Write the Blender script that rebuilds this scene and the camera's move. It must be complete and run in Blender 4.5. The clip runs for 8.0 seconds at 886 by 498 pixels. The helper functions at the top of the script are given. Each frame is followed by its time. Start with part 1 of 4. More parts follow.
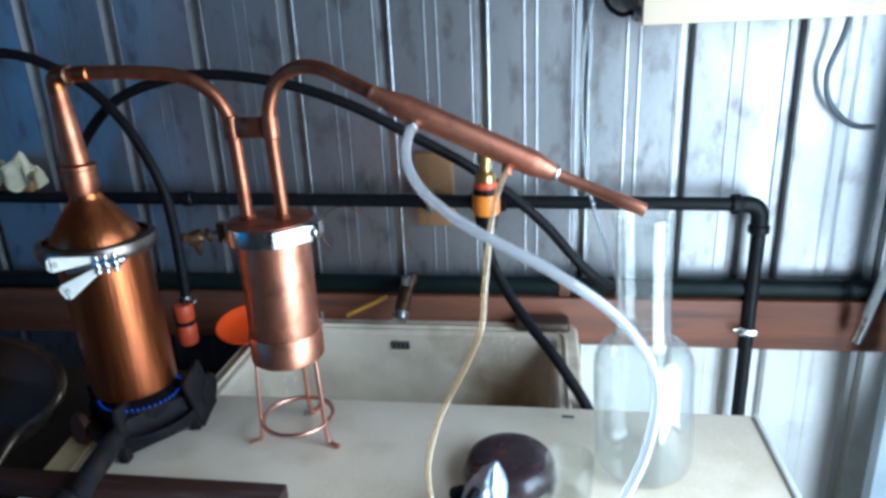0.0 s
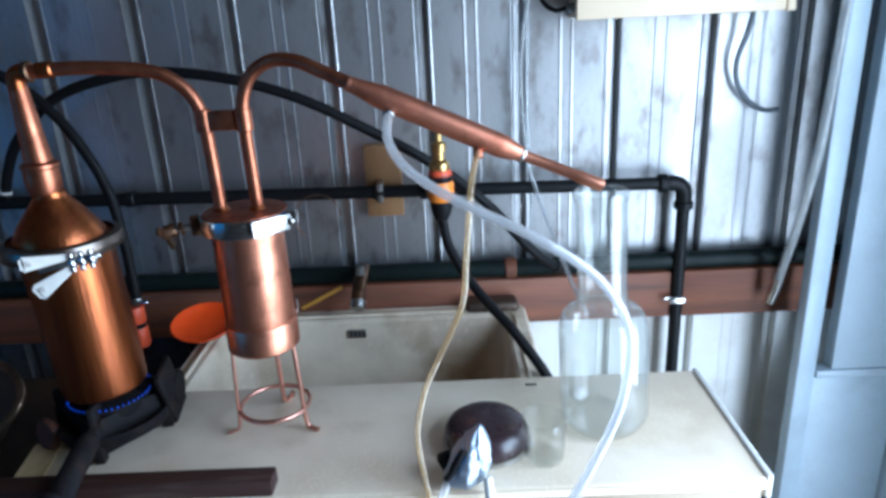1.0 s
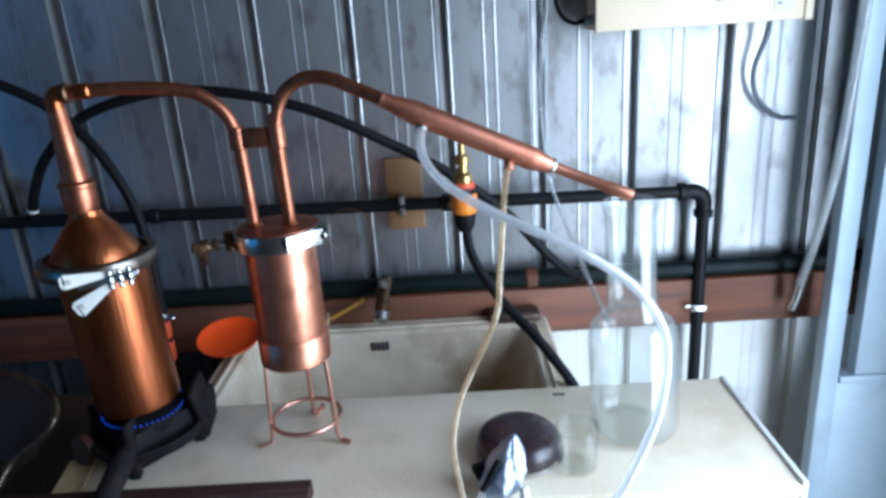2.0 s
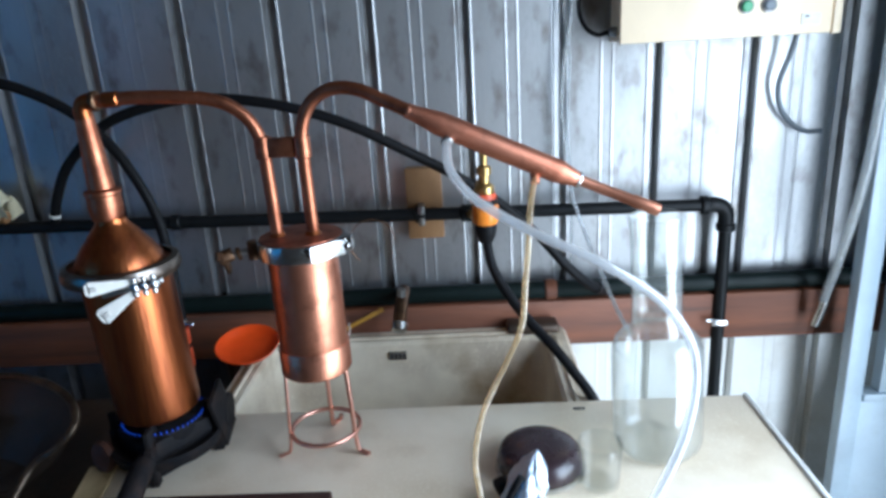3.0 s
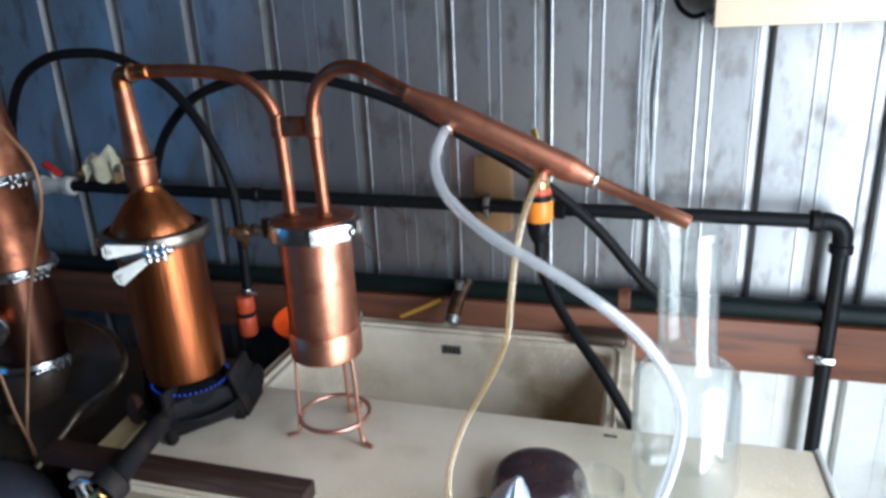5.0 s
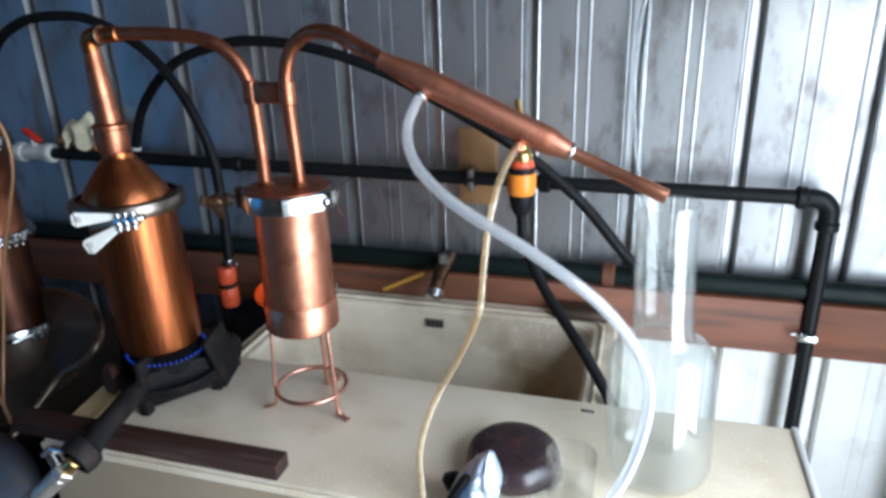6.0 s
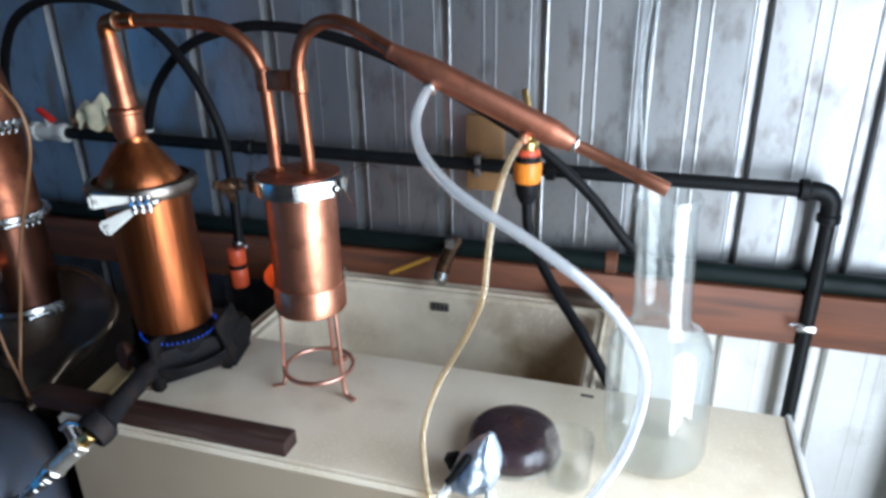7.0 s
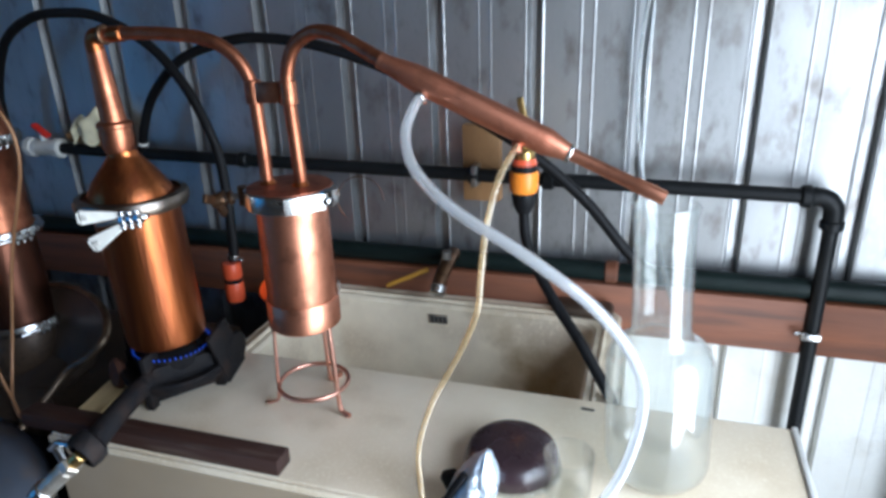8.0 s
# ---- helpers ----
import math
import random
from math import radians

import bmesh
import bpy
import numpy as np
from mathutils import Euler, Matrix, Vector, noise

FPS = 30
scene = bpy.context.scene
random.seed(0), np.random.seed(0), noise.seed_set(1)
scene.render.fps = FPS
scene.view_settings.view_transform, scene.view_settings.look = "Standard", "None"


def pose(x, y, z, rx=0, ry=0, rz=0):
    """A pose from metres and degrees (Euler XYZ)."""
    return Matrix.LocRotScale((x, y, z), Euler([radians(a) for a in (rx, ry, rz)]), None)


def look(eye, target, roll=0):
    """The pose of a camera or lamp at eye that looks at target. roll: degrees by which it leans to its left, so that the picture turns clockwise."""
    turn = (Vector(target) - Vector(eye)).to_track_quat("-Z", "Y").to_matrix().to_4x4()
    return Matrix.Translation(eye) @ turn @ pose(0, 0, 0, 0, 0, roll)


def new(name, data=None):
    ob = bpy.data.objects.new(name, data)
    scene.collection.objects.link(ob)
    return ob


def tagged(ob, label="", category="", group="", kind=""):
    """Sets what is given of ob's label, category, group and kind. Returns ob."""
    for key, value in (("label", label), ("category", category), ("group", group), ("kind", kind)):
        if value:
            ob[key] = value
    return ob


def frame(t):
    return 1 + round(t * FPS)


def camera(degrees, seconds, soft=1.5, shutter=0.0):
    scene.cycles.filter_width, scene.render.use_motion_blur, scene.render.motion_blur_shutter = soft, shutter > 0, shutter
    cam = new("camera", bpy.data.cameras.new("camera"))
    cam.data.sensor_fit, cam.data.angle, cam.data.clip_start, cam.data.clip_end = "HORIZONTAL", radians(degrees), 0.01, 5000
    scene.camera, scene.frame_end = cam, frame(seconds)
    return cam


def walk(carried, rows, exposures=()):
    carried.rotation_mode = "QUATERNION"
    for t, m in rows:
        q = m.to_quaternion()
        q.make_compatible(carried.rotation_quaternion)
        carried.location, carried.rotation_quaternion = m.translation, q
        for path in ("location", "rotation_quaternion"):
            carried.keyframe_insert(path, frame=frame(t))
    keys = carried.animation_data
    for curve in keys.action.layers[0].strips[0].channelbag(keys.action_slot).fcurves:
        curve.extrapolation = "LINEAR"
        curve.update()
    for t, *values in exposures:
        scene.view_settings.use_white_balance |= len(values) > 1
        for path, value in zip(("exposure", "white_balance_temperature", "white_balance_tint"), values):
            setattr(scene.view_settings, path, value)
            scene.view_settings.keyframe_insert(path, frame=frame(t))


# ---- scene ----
cam = camera(67.1, 8.0, soft=3.2, shutter=0.4)
PATH = [
    (0, (-0.02, 0.03, 1.459), (-0.317, 1.897, 0.807), -2.7),
    (0.5, (-0.065, -0.003, 1.456), (-0.253, 1.881, 0.812), -3.8),
    (1, (-0.095, -0.031, 1.456), (-0.126, 1.855, 0.792), -2.9),
    (1.2, (-0.102, -0.04, 1.459), (-0.109, 1.856, 0.826), -2.9),
    (2.3, (-0.135, -0.039, 1.465), (-0.185, 1.859, 0.832), -4.1),
    (2.5, (-0.137, -0.036, 1.468), (-0.175, 1.858, 0.825), -4),
    (3, (-0.145, -0.033, 1.468), (-0.219, 1.87, 0.857), -3.4),
    (3.5, (-0.146, -0.027, 1.468), (-0.319, 1.874, 0.873), -3.9),
    (4, (-0.097, -0.005, 1.47), (-0.385, 1.877, 0.857), -3.6),
    (4.5, (-0.015, 0.025, 1.467), (-0.446, 1.881, 0.858), -3.3),
    (4.7, (0.014, 0.039, 1.456), (-0.516, 1.871, 0.853), -3.2),
    (5.8, (0.061, 0.08, 1.446), (-0.517, 1.862, 0.747), -2.6),
    (6, (0.063, 0.077, 1.443), (-0.486, 1.868, 0.743), -1.9),
    (6.5, (0.062, 0.062, 1.45), (-0.526, 1.834, 0.732), -2.2),
    (7, (0.069, 0.061, 1.457), (-0.494, 1.827, 0.706), -1.2),
    (7.5, (0.067, 0.067, 1.457), (-0.478, 1.853, 0.739), -0.7),
    (8, (0.075, 0.08, 1.453), (-0.501, 1.854, 0.73), -2),
]
walk(cam, [(t, look(eye, target, roll)) for t, eye, target, roll in PATH],
     exposures=[(0.0, 1.8, 5280, 4), (1.0, 1.65, 5220, 8), (3.0, 1.75, 5550, 8), (4.5, 1.8, 5950, 10), (6.0, 1.87, 5900, 10), (8.0, 1.87, 5850, 10)])

# ---- light ----
world = bpy.data.worlds.new("world")
scene.world = world
world.use_nodes = True
wn = world.node_tree
sky = wn.nodes.new("ShaderNodeTexSky")
sky.sky_type = "NISHITA"
sky.sun_disc = False
sky.sun_elevation, sky.sun_rotation = radians(50), radians(53)
wn.nodes["Background"].inputs["Strength"].default_value = 0.15
wn.links.new(sky.outputs[0], wn.nodes["Background"].inputs["Color"])

sun = new("sun", bpy.data.lights.new("sun", "SUN"))
sun.data.energy, sun.data.angle, sun.data.color = 2.6, radians(0.5), (1.0, 0.95, 0.88)
sun.matrix_world = look((4, 3, 6), (0, 0, 0))

door_light = new("doorway_daylight", bpy.data.lights.new("doorway_daylight", "AREA"))
door_light.data.shape = "RECTANGLE"
door_light.data.size, door_light.data.size_y = 1.0, 2.0
door_light.data.energy, door_light.data.color = 19.5, (0.90, 0.96, 1.0)
door_light.matrix_world = look((0.87, 0.13, 1.05), (-1.0, 0.28, 1.05))


# ---- materials ----
def material(name, color, rough=0.5, metal=0.0, vary=0.25, scale=30.0, bump=0.1, bump_scale=300.0, tint=None, coat=0.0, stretch=(1, 1, 1), random_value=0.0, grime=0.0, grime_color=(0.08, 0.06, 0.045), grime_scale=9.0):
    """A surface with broad stains, fine grain, uneven gloss and slight relief."""
    m = bpy.data.materials.new(name)
    m.use_nodes = True
    nt = m.node_tree
    b = nt.nodes["Principled BSDF"]
    b.inputs["Metallic"].default_value = metal
    b.inputs["Coat Weight"].default_value = coat
    co = nt.nodes.new("ShaderNodeTexCoord")
    mp = nt.nodes.new("ShaderNodeMapping")
    mp.inputs["Scale"].default_value = stretch
    nt.links.new(co.outputs["Object"], mp.inputs[0])

    def noise_tex(s, detail=5.0):
        n = nt.nodes.new("ShaderNodeTexNoise")
        n.inputs["Scale"].default_value, n.inputs["Detail"].default_value = s, detail
        nt.links.new(mp.outputs[0], n.inputs["Vector"])
        return n

    def mix(a, c, fac, blend="MIX"):
        x = nt.nodes.new("ShaderNodeMix")
        x.data_type, x.blend_type = "RGBA", blend
        for s, v in ((x.inputs[6], a), (x.inputs[7], c), (x.inputs[0], fac)):
            if isinstance(v, bpy.types.NodeSocket):
                nt.links.new(v, s)
            elif isinstance(v, (int, float)):
                s.default_value = v
            else:
                s.default_value = (*v, 1)
        return x.outputs[2]

    def ramp(sock, lo, hi):
        r = nt.nodes.new("ShaderNodeMapRange")
        r.inputs["From Min"].default_value, r.inputs["From Max"].default_value = lo, hi
        nt.links.new(sock, r.inputs["Value"])
        return r.outputs[0]

    big, small = noise_tex(scale), noise_tex(bump_scale, 3.0)
    other = tint or tuple(c * (1 - vary) for c in color)
    c = mix(color, other, ramp(big.outputs[0], 0.35, 0.68))
    c = mix(c, tuple(v * (1 - vary * 0.6) for v in color), ramp(small.outputs[0], 0.5, 0.8))
    if grime:
        g = noise_tex(grime_scale, 8.0)
        f = nt.nodes.new("ShaderNodeMath")
        f.operation = "MULTIPLY"
        f.inputs[1].default_value = grime
        nt.links.new(ramp(g.outputs[0], 0.54, 0.72), f.inputs[0])
        c = mix(c, grime_color, f.outputs[0])
    if random_value:
        oi = nt.nodes.new("ShaderNodeObjectInfo")
        hv = nt.nodes.new("ShaderNodeHueSaturation")
        r = nt.nodes.new("ShaderNodeMapRange")
        r.inputs["To Min"].default_value, r.inputs["To Max"].default_value = 1 - random_value, 1 + random_value
        nt.links.new(oi.outputs["Random"], r.inputs["Value"])
        nt.links.new(r.outputs[0], hv.inputs["Value"])
        nt.links.new(c, hv.inputs["Color"])
        c = hv.outputs[0]
    nt.links.new(c, b.inputs["Base Color"])
    rr = nt.nodes.new("ShaderNodeMapRange")
    rr.inputs["To Min"].default_value, rr.inputs["To Max"].default_value = max(rough - 0.1, 0.03), min(rough + 0.14, 1)
    nt.links.new(big.outputs[0], rr.inputs["Value"])
    nt.links.new(rr.outputs[0], b.inputs["Roughness"])
    if bump:
        bp = nt.nodes.new("ShaderNodeBump")
        bp.inputs["Strength"].default_value, bp.inputs["Distance"].default_value = bump, 0.002
        nt.links.new(small.outputs[0], bp.inputs["Height"])
        nt.links.new(bp.outputs[0], b.inputs["Normal"])
    return m


def clear_material(name, color, gloss_rough=0.03, cloud=0.0, through_share=0.5, cloud_color=(0.8, 0.82, 0.85), ior=1.45):
    """Thin clear glass or plastic: see-through, with a Fresnel gloss and, where it is milky, a share of scattering body."""
    m = bpy.data.materials.new(name)
    m.use_nodes = True
    nt = m.node_tree
    nt.nodes.remove(nt.nodes["Principled BSDF"])
    out = nt.nodes["Material Output"]
    tr = nt.nodes.new("ShaderNodeBsdfTransparent")
    tr.inputs[0].default_value = (*color, 1)
    body = tr.outputs[0]
    if cloud:
        tl, df, ad, mx = (nt.nodes.new(k) for k in ("ShaderNodeBsdfTranslucent", "ShaderNodeBsdfDiffuse", "ShaderNodeMixShader", "ShaderNodeMixShader"))
        tl.inputs[0].default_value = df.inputs[0].default_value = (*cloud_color, 1)
        ad.inputs[0].default_value = 1 - through_share
        nt.links.new(tl.outputs[0], ad.inputs[1])
        nt.links.new(df.outputs[0], ad.inputs[2])
        mx.inputs[0].default_value = cloud
        nt.links.new(body, mx.inputs[1])
        nt.links.new(ad.outputs[0], mx.inputs[2])
        body = mx.outputs[0]
    lw, pw, ma, gl, mg = (nt.nodes.new(k) for k in ("ShaderNodeLayerWeight", "ShaderNodeMath", "ShaderNodeMath", "ShaderNodeBsdfGlossy", "ShaderNodeMixShader"))
    pw.operation, ma.operation = "POWER", "MULTIPLY_ADD"
    pw.inputs[1].default_value, ma.inputs[1].default_value, ma.inputs[2].default_value = 2.6, 0.6, 2.4 * ((ior - 1) / (ior + 1)) ** 2
    lw.inputs[0].default_value = 0.5
    gl.inputs["Roughness"].default_value = gloss_rough
    nt.links.new(lw.outputs["Facing"], pw.inputs[0])
    nt.links.new(pw.outputs[0], ma.inputs[0])
    nt.links.new(ma.outputs[0], mg.inputs[0])
    nt.links.new(body, mg.inputs[1])
    nt.links.new(gl.outputs[0], mg.inputs[2])
    nt.links.new(mg.outputs[0], out.inputs[0])
    return m


ZINC = material("galvanised_sheet", (0.48, 0.49, 0.50), 0.41, 0.9, 0.3, 6, 0.13, 130, (0.33, 0.335, 0.34), stretch=(1.2, 1, 0.6), random_value=0.05, grime=0.65, grime_color=(0.16, 0.135, 0.115), grime_scale=24)
PALE_SHEET = material("pale_sheet", (0.76, 0.77, 0.75), 0.4, 0.1, 0.2, 8, 0.1, 160, (0.68, 0.67, 0.63), random_value=0.04, grime=0.4, grime_color=(0.4, 0.36, 0.28), grime_scale=10)
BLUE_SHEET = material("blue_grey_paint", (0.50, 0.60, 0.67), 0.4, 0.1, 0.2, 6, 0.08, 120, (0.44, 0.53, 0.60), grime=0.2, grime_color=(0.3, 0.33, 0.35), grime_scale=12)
TIMBER = material("red_brown_timber", (0.20, 0.066, 0.027), 0.6, 0, 0.5, 10, 0.4, 90, (0.13, 0.05, 0.028), stretch=(0.25, 3, 3), grime=0.7, grime_color=(0.045, 0.025, 0.018), grime_scale=12)
PLY = material("plywood", (0.27, 0.14, 0.055), 0.65, 0, 0.35, 30, 0.25, 200, (0.23, 0.12, 0.045), stretch=(1, 3, 0.4))
PALE_WOOD = material("pale_wood", (0.68, 0.52, 0.27), 0.6, 0, 0.25, 30, 0.25, 200, stretch=(3, 0.4, 3))
DARK_WOOD = material("dark_brown_wood", (0.04, 0.017, 0.012), 0.55, 0, 0.35, 14, 0.4, 110, (0.035, 0.022, 0.02), stretch=(0.3, 3, 3), grime=0.3, grime_color=(0.12, 0.09, 0.07), grime_scale=30)
BLACK_PIPE = material("black_polyethylene", (0.009, 0.01, 0.011), 0.42, 0, 0.3, 40, 0.1, 260)
GREEN_PIPE = material("dark_green_pipe", (0.008, 0.0145, 0.0135), 0.45, 0, 0.3, 30, 0.1, 260)
RUBBER = material("black_rubber", (0.008, 0.008, 0.009), 0.5, 0, 0.3, 40, 0.2, 260)
BOWL = material("deep_orange_plastic", (0.78, 0.075, 0.007), 0.38, 0, 0.12, 40, 0.05, 260)
ORANGE = material("orange_plastic", (0.9, 0.27, 0.025), 0.38, 0, 0.15, 40, 0.05, 260)
RED_ORANGE = material("red_orange_plastic", (0.72, 0.1, 0.035), 0.4, 0, 0.15, 40, 0.05, 260)
RED = material("red_plastic", (0.7, 0.03, 0.02), 0.4, 0, 0.15, 40, 0.05, 260)
COPPER = material("copper", (0.72, 0.315, 0.2), 0.37, 1, 0.2, 26, 0.05, 240, (0.55, 0.23, 0.14), grime=0.6, grime_color=(0.26, 0.1, 0.055), grime_scale=40)
# Mottled patina; the vertical streaks also stand for reflections on the pot.
AGED_COPPER = material("heat_aged_copper", (0.43, 0.140, 0.046), 0.33, 1, 0.45, 58, 0.22, 210, (0.22, 0.060, 0.025), stretch=(1, 1, 0.09), grime=0.8, grime_color=(0.12, 0.04, 0.024), grime_scale=36)
# Brown copper darkened: the shade on the lower still section is in the colour.
SHADED_COPPER = material("shaded_copper", (0.20, 0.085, 0.055), 0.38, 1, 0.4, 34, 0.12, 220, (0.10, 0.045, 0.032), stretch=(1, 1, 0.3), grime=0.7, grime_color=(0.035, 0.02, 0.016), grime_scale=30)
RUST = material("rusty_iron", (0.11, 0.042, 0.024), 0.6, 0.2, 0.4, 40, 0.4, 180, (0.045, 0.022, 0.016))
LID_COPPER = material("dull_red_copper", (0.42, 0.15, 0.09), 0.48, 1, 0.35, 40, 0.15, 220, (0.24, 0.085, 0.055), grime=0.6, grime_color=(0.1, 0.045, 0.035), grime_scale=40)
JACKET_COPPER = material("dulled_jacket_copper", (0.62, 0.26, 0.165), 0.42, 1, 0.25, 24, 0.08, 240, (0.44, 0.165, 0.1), grime=0.6, grime_color=(0.22, 0.085, 0.05), grime_scale=36)
BROWN_COPPER = material("browned_copper_tube", (0.47, 0.18, 0.1), 0.4, 1, 0.35, 30, 0.08, 240, (0.27, 0.095, 0.052), grime=0.75, grime_color=(0.12, 0.05, 0.035), grime_scale=34)
PINK_COPPER = material("fresh_copper_rod", (0.78, 0.42, 0.32), 0.35, 1, 0.15, 60, 0.05, 260)
STEEL = material("stainless_steel", (0.62, 0.62, 0.61), 0.22, 1, 0.15, 60, 0.05, 260)
DULL_STEEL = material("dull_steel", (0.36, 0.36, 0.35), 0.4, 1, 0.3, 60, 0.1, 260)
RING_STEEL = material("browned_ring_steel", (0.27, 0.24, 0.21), 0.33, 1, 0.35, 40, 0.08, 240, (0.14, 0.11, 0.085))
PALE_METAL = material("pale_scuffed_metal", (0.62, 0.59, 0.53), 0.4, 0.85, 0.3, 50, 0.1, 240, (0.42, 0.37, 0.3))
BRASS = material("brass", (0.62, 0.42, 0.16), 0.32, 1, 0.3, 60, 0.06, 260)
TARNISH = material("tarnished_brass", (0.2, 0.11, 0.06), 0.42, 1, 0.5, 60, 0.3, 200, (0.08, 0.05, 0.035))
WORN_RIM = material("worn_brown_rim", (0.22, 0.165, 0.115), 0.36, 0.9, 0.4, 30, 0.2, 200, (0.08, 0.06, 0.045))
BLUE_PAINT = material("dark_blue_paint", (0.055, 0.062, 0.08), 0.35, 0.15, 0.3, 14, 0.1, 160, (0.04, 0.05, 0.07), grime=0.6, grime_color=(0.09, 0.065, 0.05), grime_scale=18)
MARK = material("grey_embossed_mark", (0.5, 0.49, 0.45), 0.6, 0.1, 0.3, 90, 0.2, 300, (0.36, 0.35, 0.33))
WING = material("pale_cast_metal", (0.72, 0.71, 0.66), 0.5, 0.2, 0.15, 60, 0.08, 260)
IRON = material("black_cast_iron", (0.006, 0.006, 0.0075), 0.66, 0.0, 0.4, 40, 0.5, 180, (0.012, 0.0105, 0.0105), grime=0.45, grime_color=(0.035, 0.02, 0.014), grime_scale=28)
DARK_STEEL = material("sooty_steel", (0.05, 0.036, 0.027), 0.45, 0.4, 0.4, 9, 0.2, 120, (0.09, 0.058, 0.037))
LAMINATE = material("white_laminate", (0.86, 0.76, 0.60), 0.32, 0, 0.06, 6, 0.04, 200, (0.68, 0.565, 0.4), grime=0.5, grime_color=(0.5, 0.39, 0.25), grime_scale=8)
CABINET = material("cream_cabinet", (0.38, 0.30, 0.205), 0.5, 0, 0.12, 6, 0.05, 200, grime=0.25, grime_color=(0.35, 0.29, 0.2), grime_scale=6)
CERAMIC = material("old_white_sink", (0.80, 0.71, 0.55), 0.35, 0, 0.12, 8, 0.06, 160, (0.55, 0.46, 0.34), grime=0.85, grime_color=(0.34, 0.25, 0.14), grime_scale=9)
CREAM = material("cream_painted_steel", (0.85, 0.70, 0.50), 0.42, 0, 0.08, 10, 0.05, 200, grime=0.15, grime_color=(0.5, 0.42, 0.3), grime_scale=16)
BROWN_LID = material("dark_brown_bakelite", (0.035, 0.019, 0.023), 0.26, 0, 0.3, 30, 0.06, 220, coat=0.2)
FOIL = material("crumpled_foil", (0.48, 0.55, 0.64), 0.4, 0.85, 0.12, 50, 0.05, 200)
WHITE_PLASTIC = material("white_plastic", (0.78, 0.77, 0.72), 0.4, 0, 0.12, 40, 0.05, 200)
CLOTH = material("pale_rag", (0.8, 0.73, 0.5), 0.85, 0, 0.2, 60, 0.6, 260)
GREY_PVC = material("grey_cable", (0.16, 0.19, 0.22), 0.45, 0, 0.2, 40, 0.06, 240)
CONCRETE = material("concrete_floor", (0.085, 0.075, 0.065), 0.8, 0, 0.25, 4, 0.4, 90, grime=0.5, grime_scale=3)
# Even colour set low for dim, warm bounce from the unseen walls.
ROOFING = material("brown_grey_shed_boarding", (0.10, 0.078, 0.06), 0.7, 0.0, 0.25, 5, 0.1, 90)
GROUND = material("yard_earth", (0.3, 0.25, 0.18), 0.9, 0, 0.3, 0.6, 0.5, 12, (0.2, 0.2, 0.1))
GREEN_BUTTON = material("green_button", (0.03, 0.3, 0.12), 0.3, 0, 0.1, 60, 0.03, 240)
INK = material("dark_print", (0.06, 0.06, 0.06), 0.6, 0, 0.1, 60, 0.03, 240)
SEAM_DIRT = material("brown_seam_dirt", (0.36, 0.25, 0.13), 0.7, 0, 0.35, 40, 0.4, 200, (0.2, 0.13, 0.07), grime=0.5, grime_color=(0.5, 0.42, 0.3), grime_scale=20)
YELLOW = material("yellow_wood", (0.5, 0.25, 0.03), 0.5, 0, 0.2, 60, 0.1, 240)
# Faint white cloud brightens the glass, standing for pale haze over it.
GLASS = clear_material("clear_glass", (0.985, 0.995, 0.99), 0.03, 0.05, 0.5, (0.94, 0.99, 0.97), ior=1.33)
TRANSLUCENT = clear_material("translucent_wall_sheet", (0.6, 0.66, 0.68), 0.25, 0.94, 0.75, (0.62, 0.66, 0.67))
REFLECTED_BLUE = clear_material("reflected_blue_sheet", (0.24, 0.61, 0.88), 0.3, 0.45, 0.9, (0.20, 0.55, 0.82))
TUBE_WHITE = clear_material("milky_hose", (0.96, 0.97, 0.98), 0.10, 0.28, 0.6, (0.96, 0.97, 0.98))
TUBE_AMBER = clear_material("yellowed_hose", (0.96, 0.90, 0.78), 0.12, 0.13, 0.5, (0.94, 0.80, 0.58))
PAN_BROWN = material("browned_steel", (0.075, 0.055, 0.04), 0.42, 0.2, 0.4, 9, 0.15, 120, (0.04, 0.03, 0.024), grime=0.5, grime_color=(0.05, 0.04, 0.035), grime_scale=14)
TUBE_CLEAR = clear_material("thin_clear_hose", (0.92, 0.94, 0.95), 0.1, 0.13, 0.5, (0.9, 0.9, 0.88))
TUBE_HAZY = clear_material("hazy_clear_hose", (0.92, 0.94, 0.95), 0.1, 0.24, 0.5, (0.93, 0.94, 0.93))
THIN_GLASS = clear_material("thin_clear_glass", (0.98, 0.99, 0.985), 0.04, 0.008, 0.5, ior=1.25)

flame_m = bpy.data.materials.new("blue_flame")
flame_m.use_nodes = True
flame_m.node_tree.nodes["Principled BSDF"].inputs["Base Color"].default_value = (0.01, 0.04, 0.3, 1)
flame_m.node_tree.nodes["Principled BSDF"].inputs["Emission Color"].default_value = (0.02, 0.12, 1.0, 1)
flame_m.node_tree.nodes["Principled BSDF"].inputs["Emission Strength"].default_value = 0.06


for m_dark in (IRON, RUBBER, BLACK_PIPE, GREEN_PIPE, DARK_WOOD, BOWL):
    m_dark.node_tree.nodes["Principled BSDF"].inputs["Specular IOR Level"].default_value = 0.16


# ---- helpers of the build ----
ORIGIN = {}


def thing(name, at, label, category, group="", kind=""):
    ob = new(name)
    ob.empty_display_size = 0.02
    ob.location = at
    ORIGIN[ob.name] = Vector(at)
    return tagged(ob, label, category, group, kind)


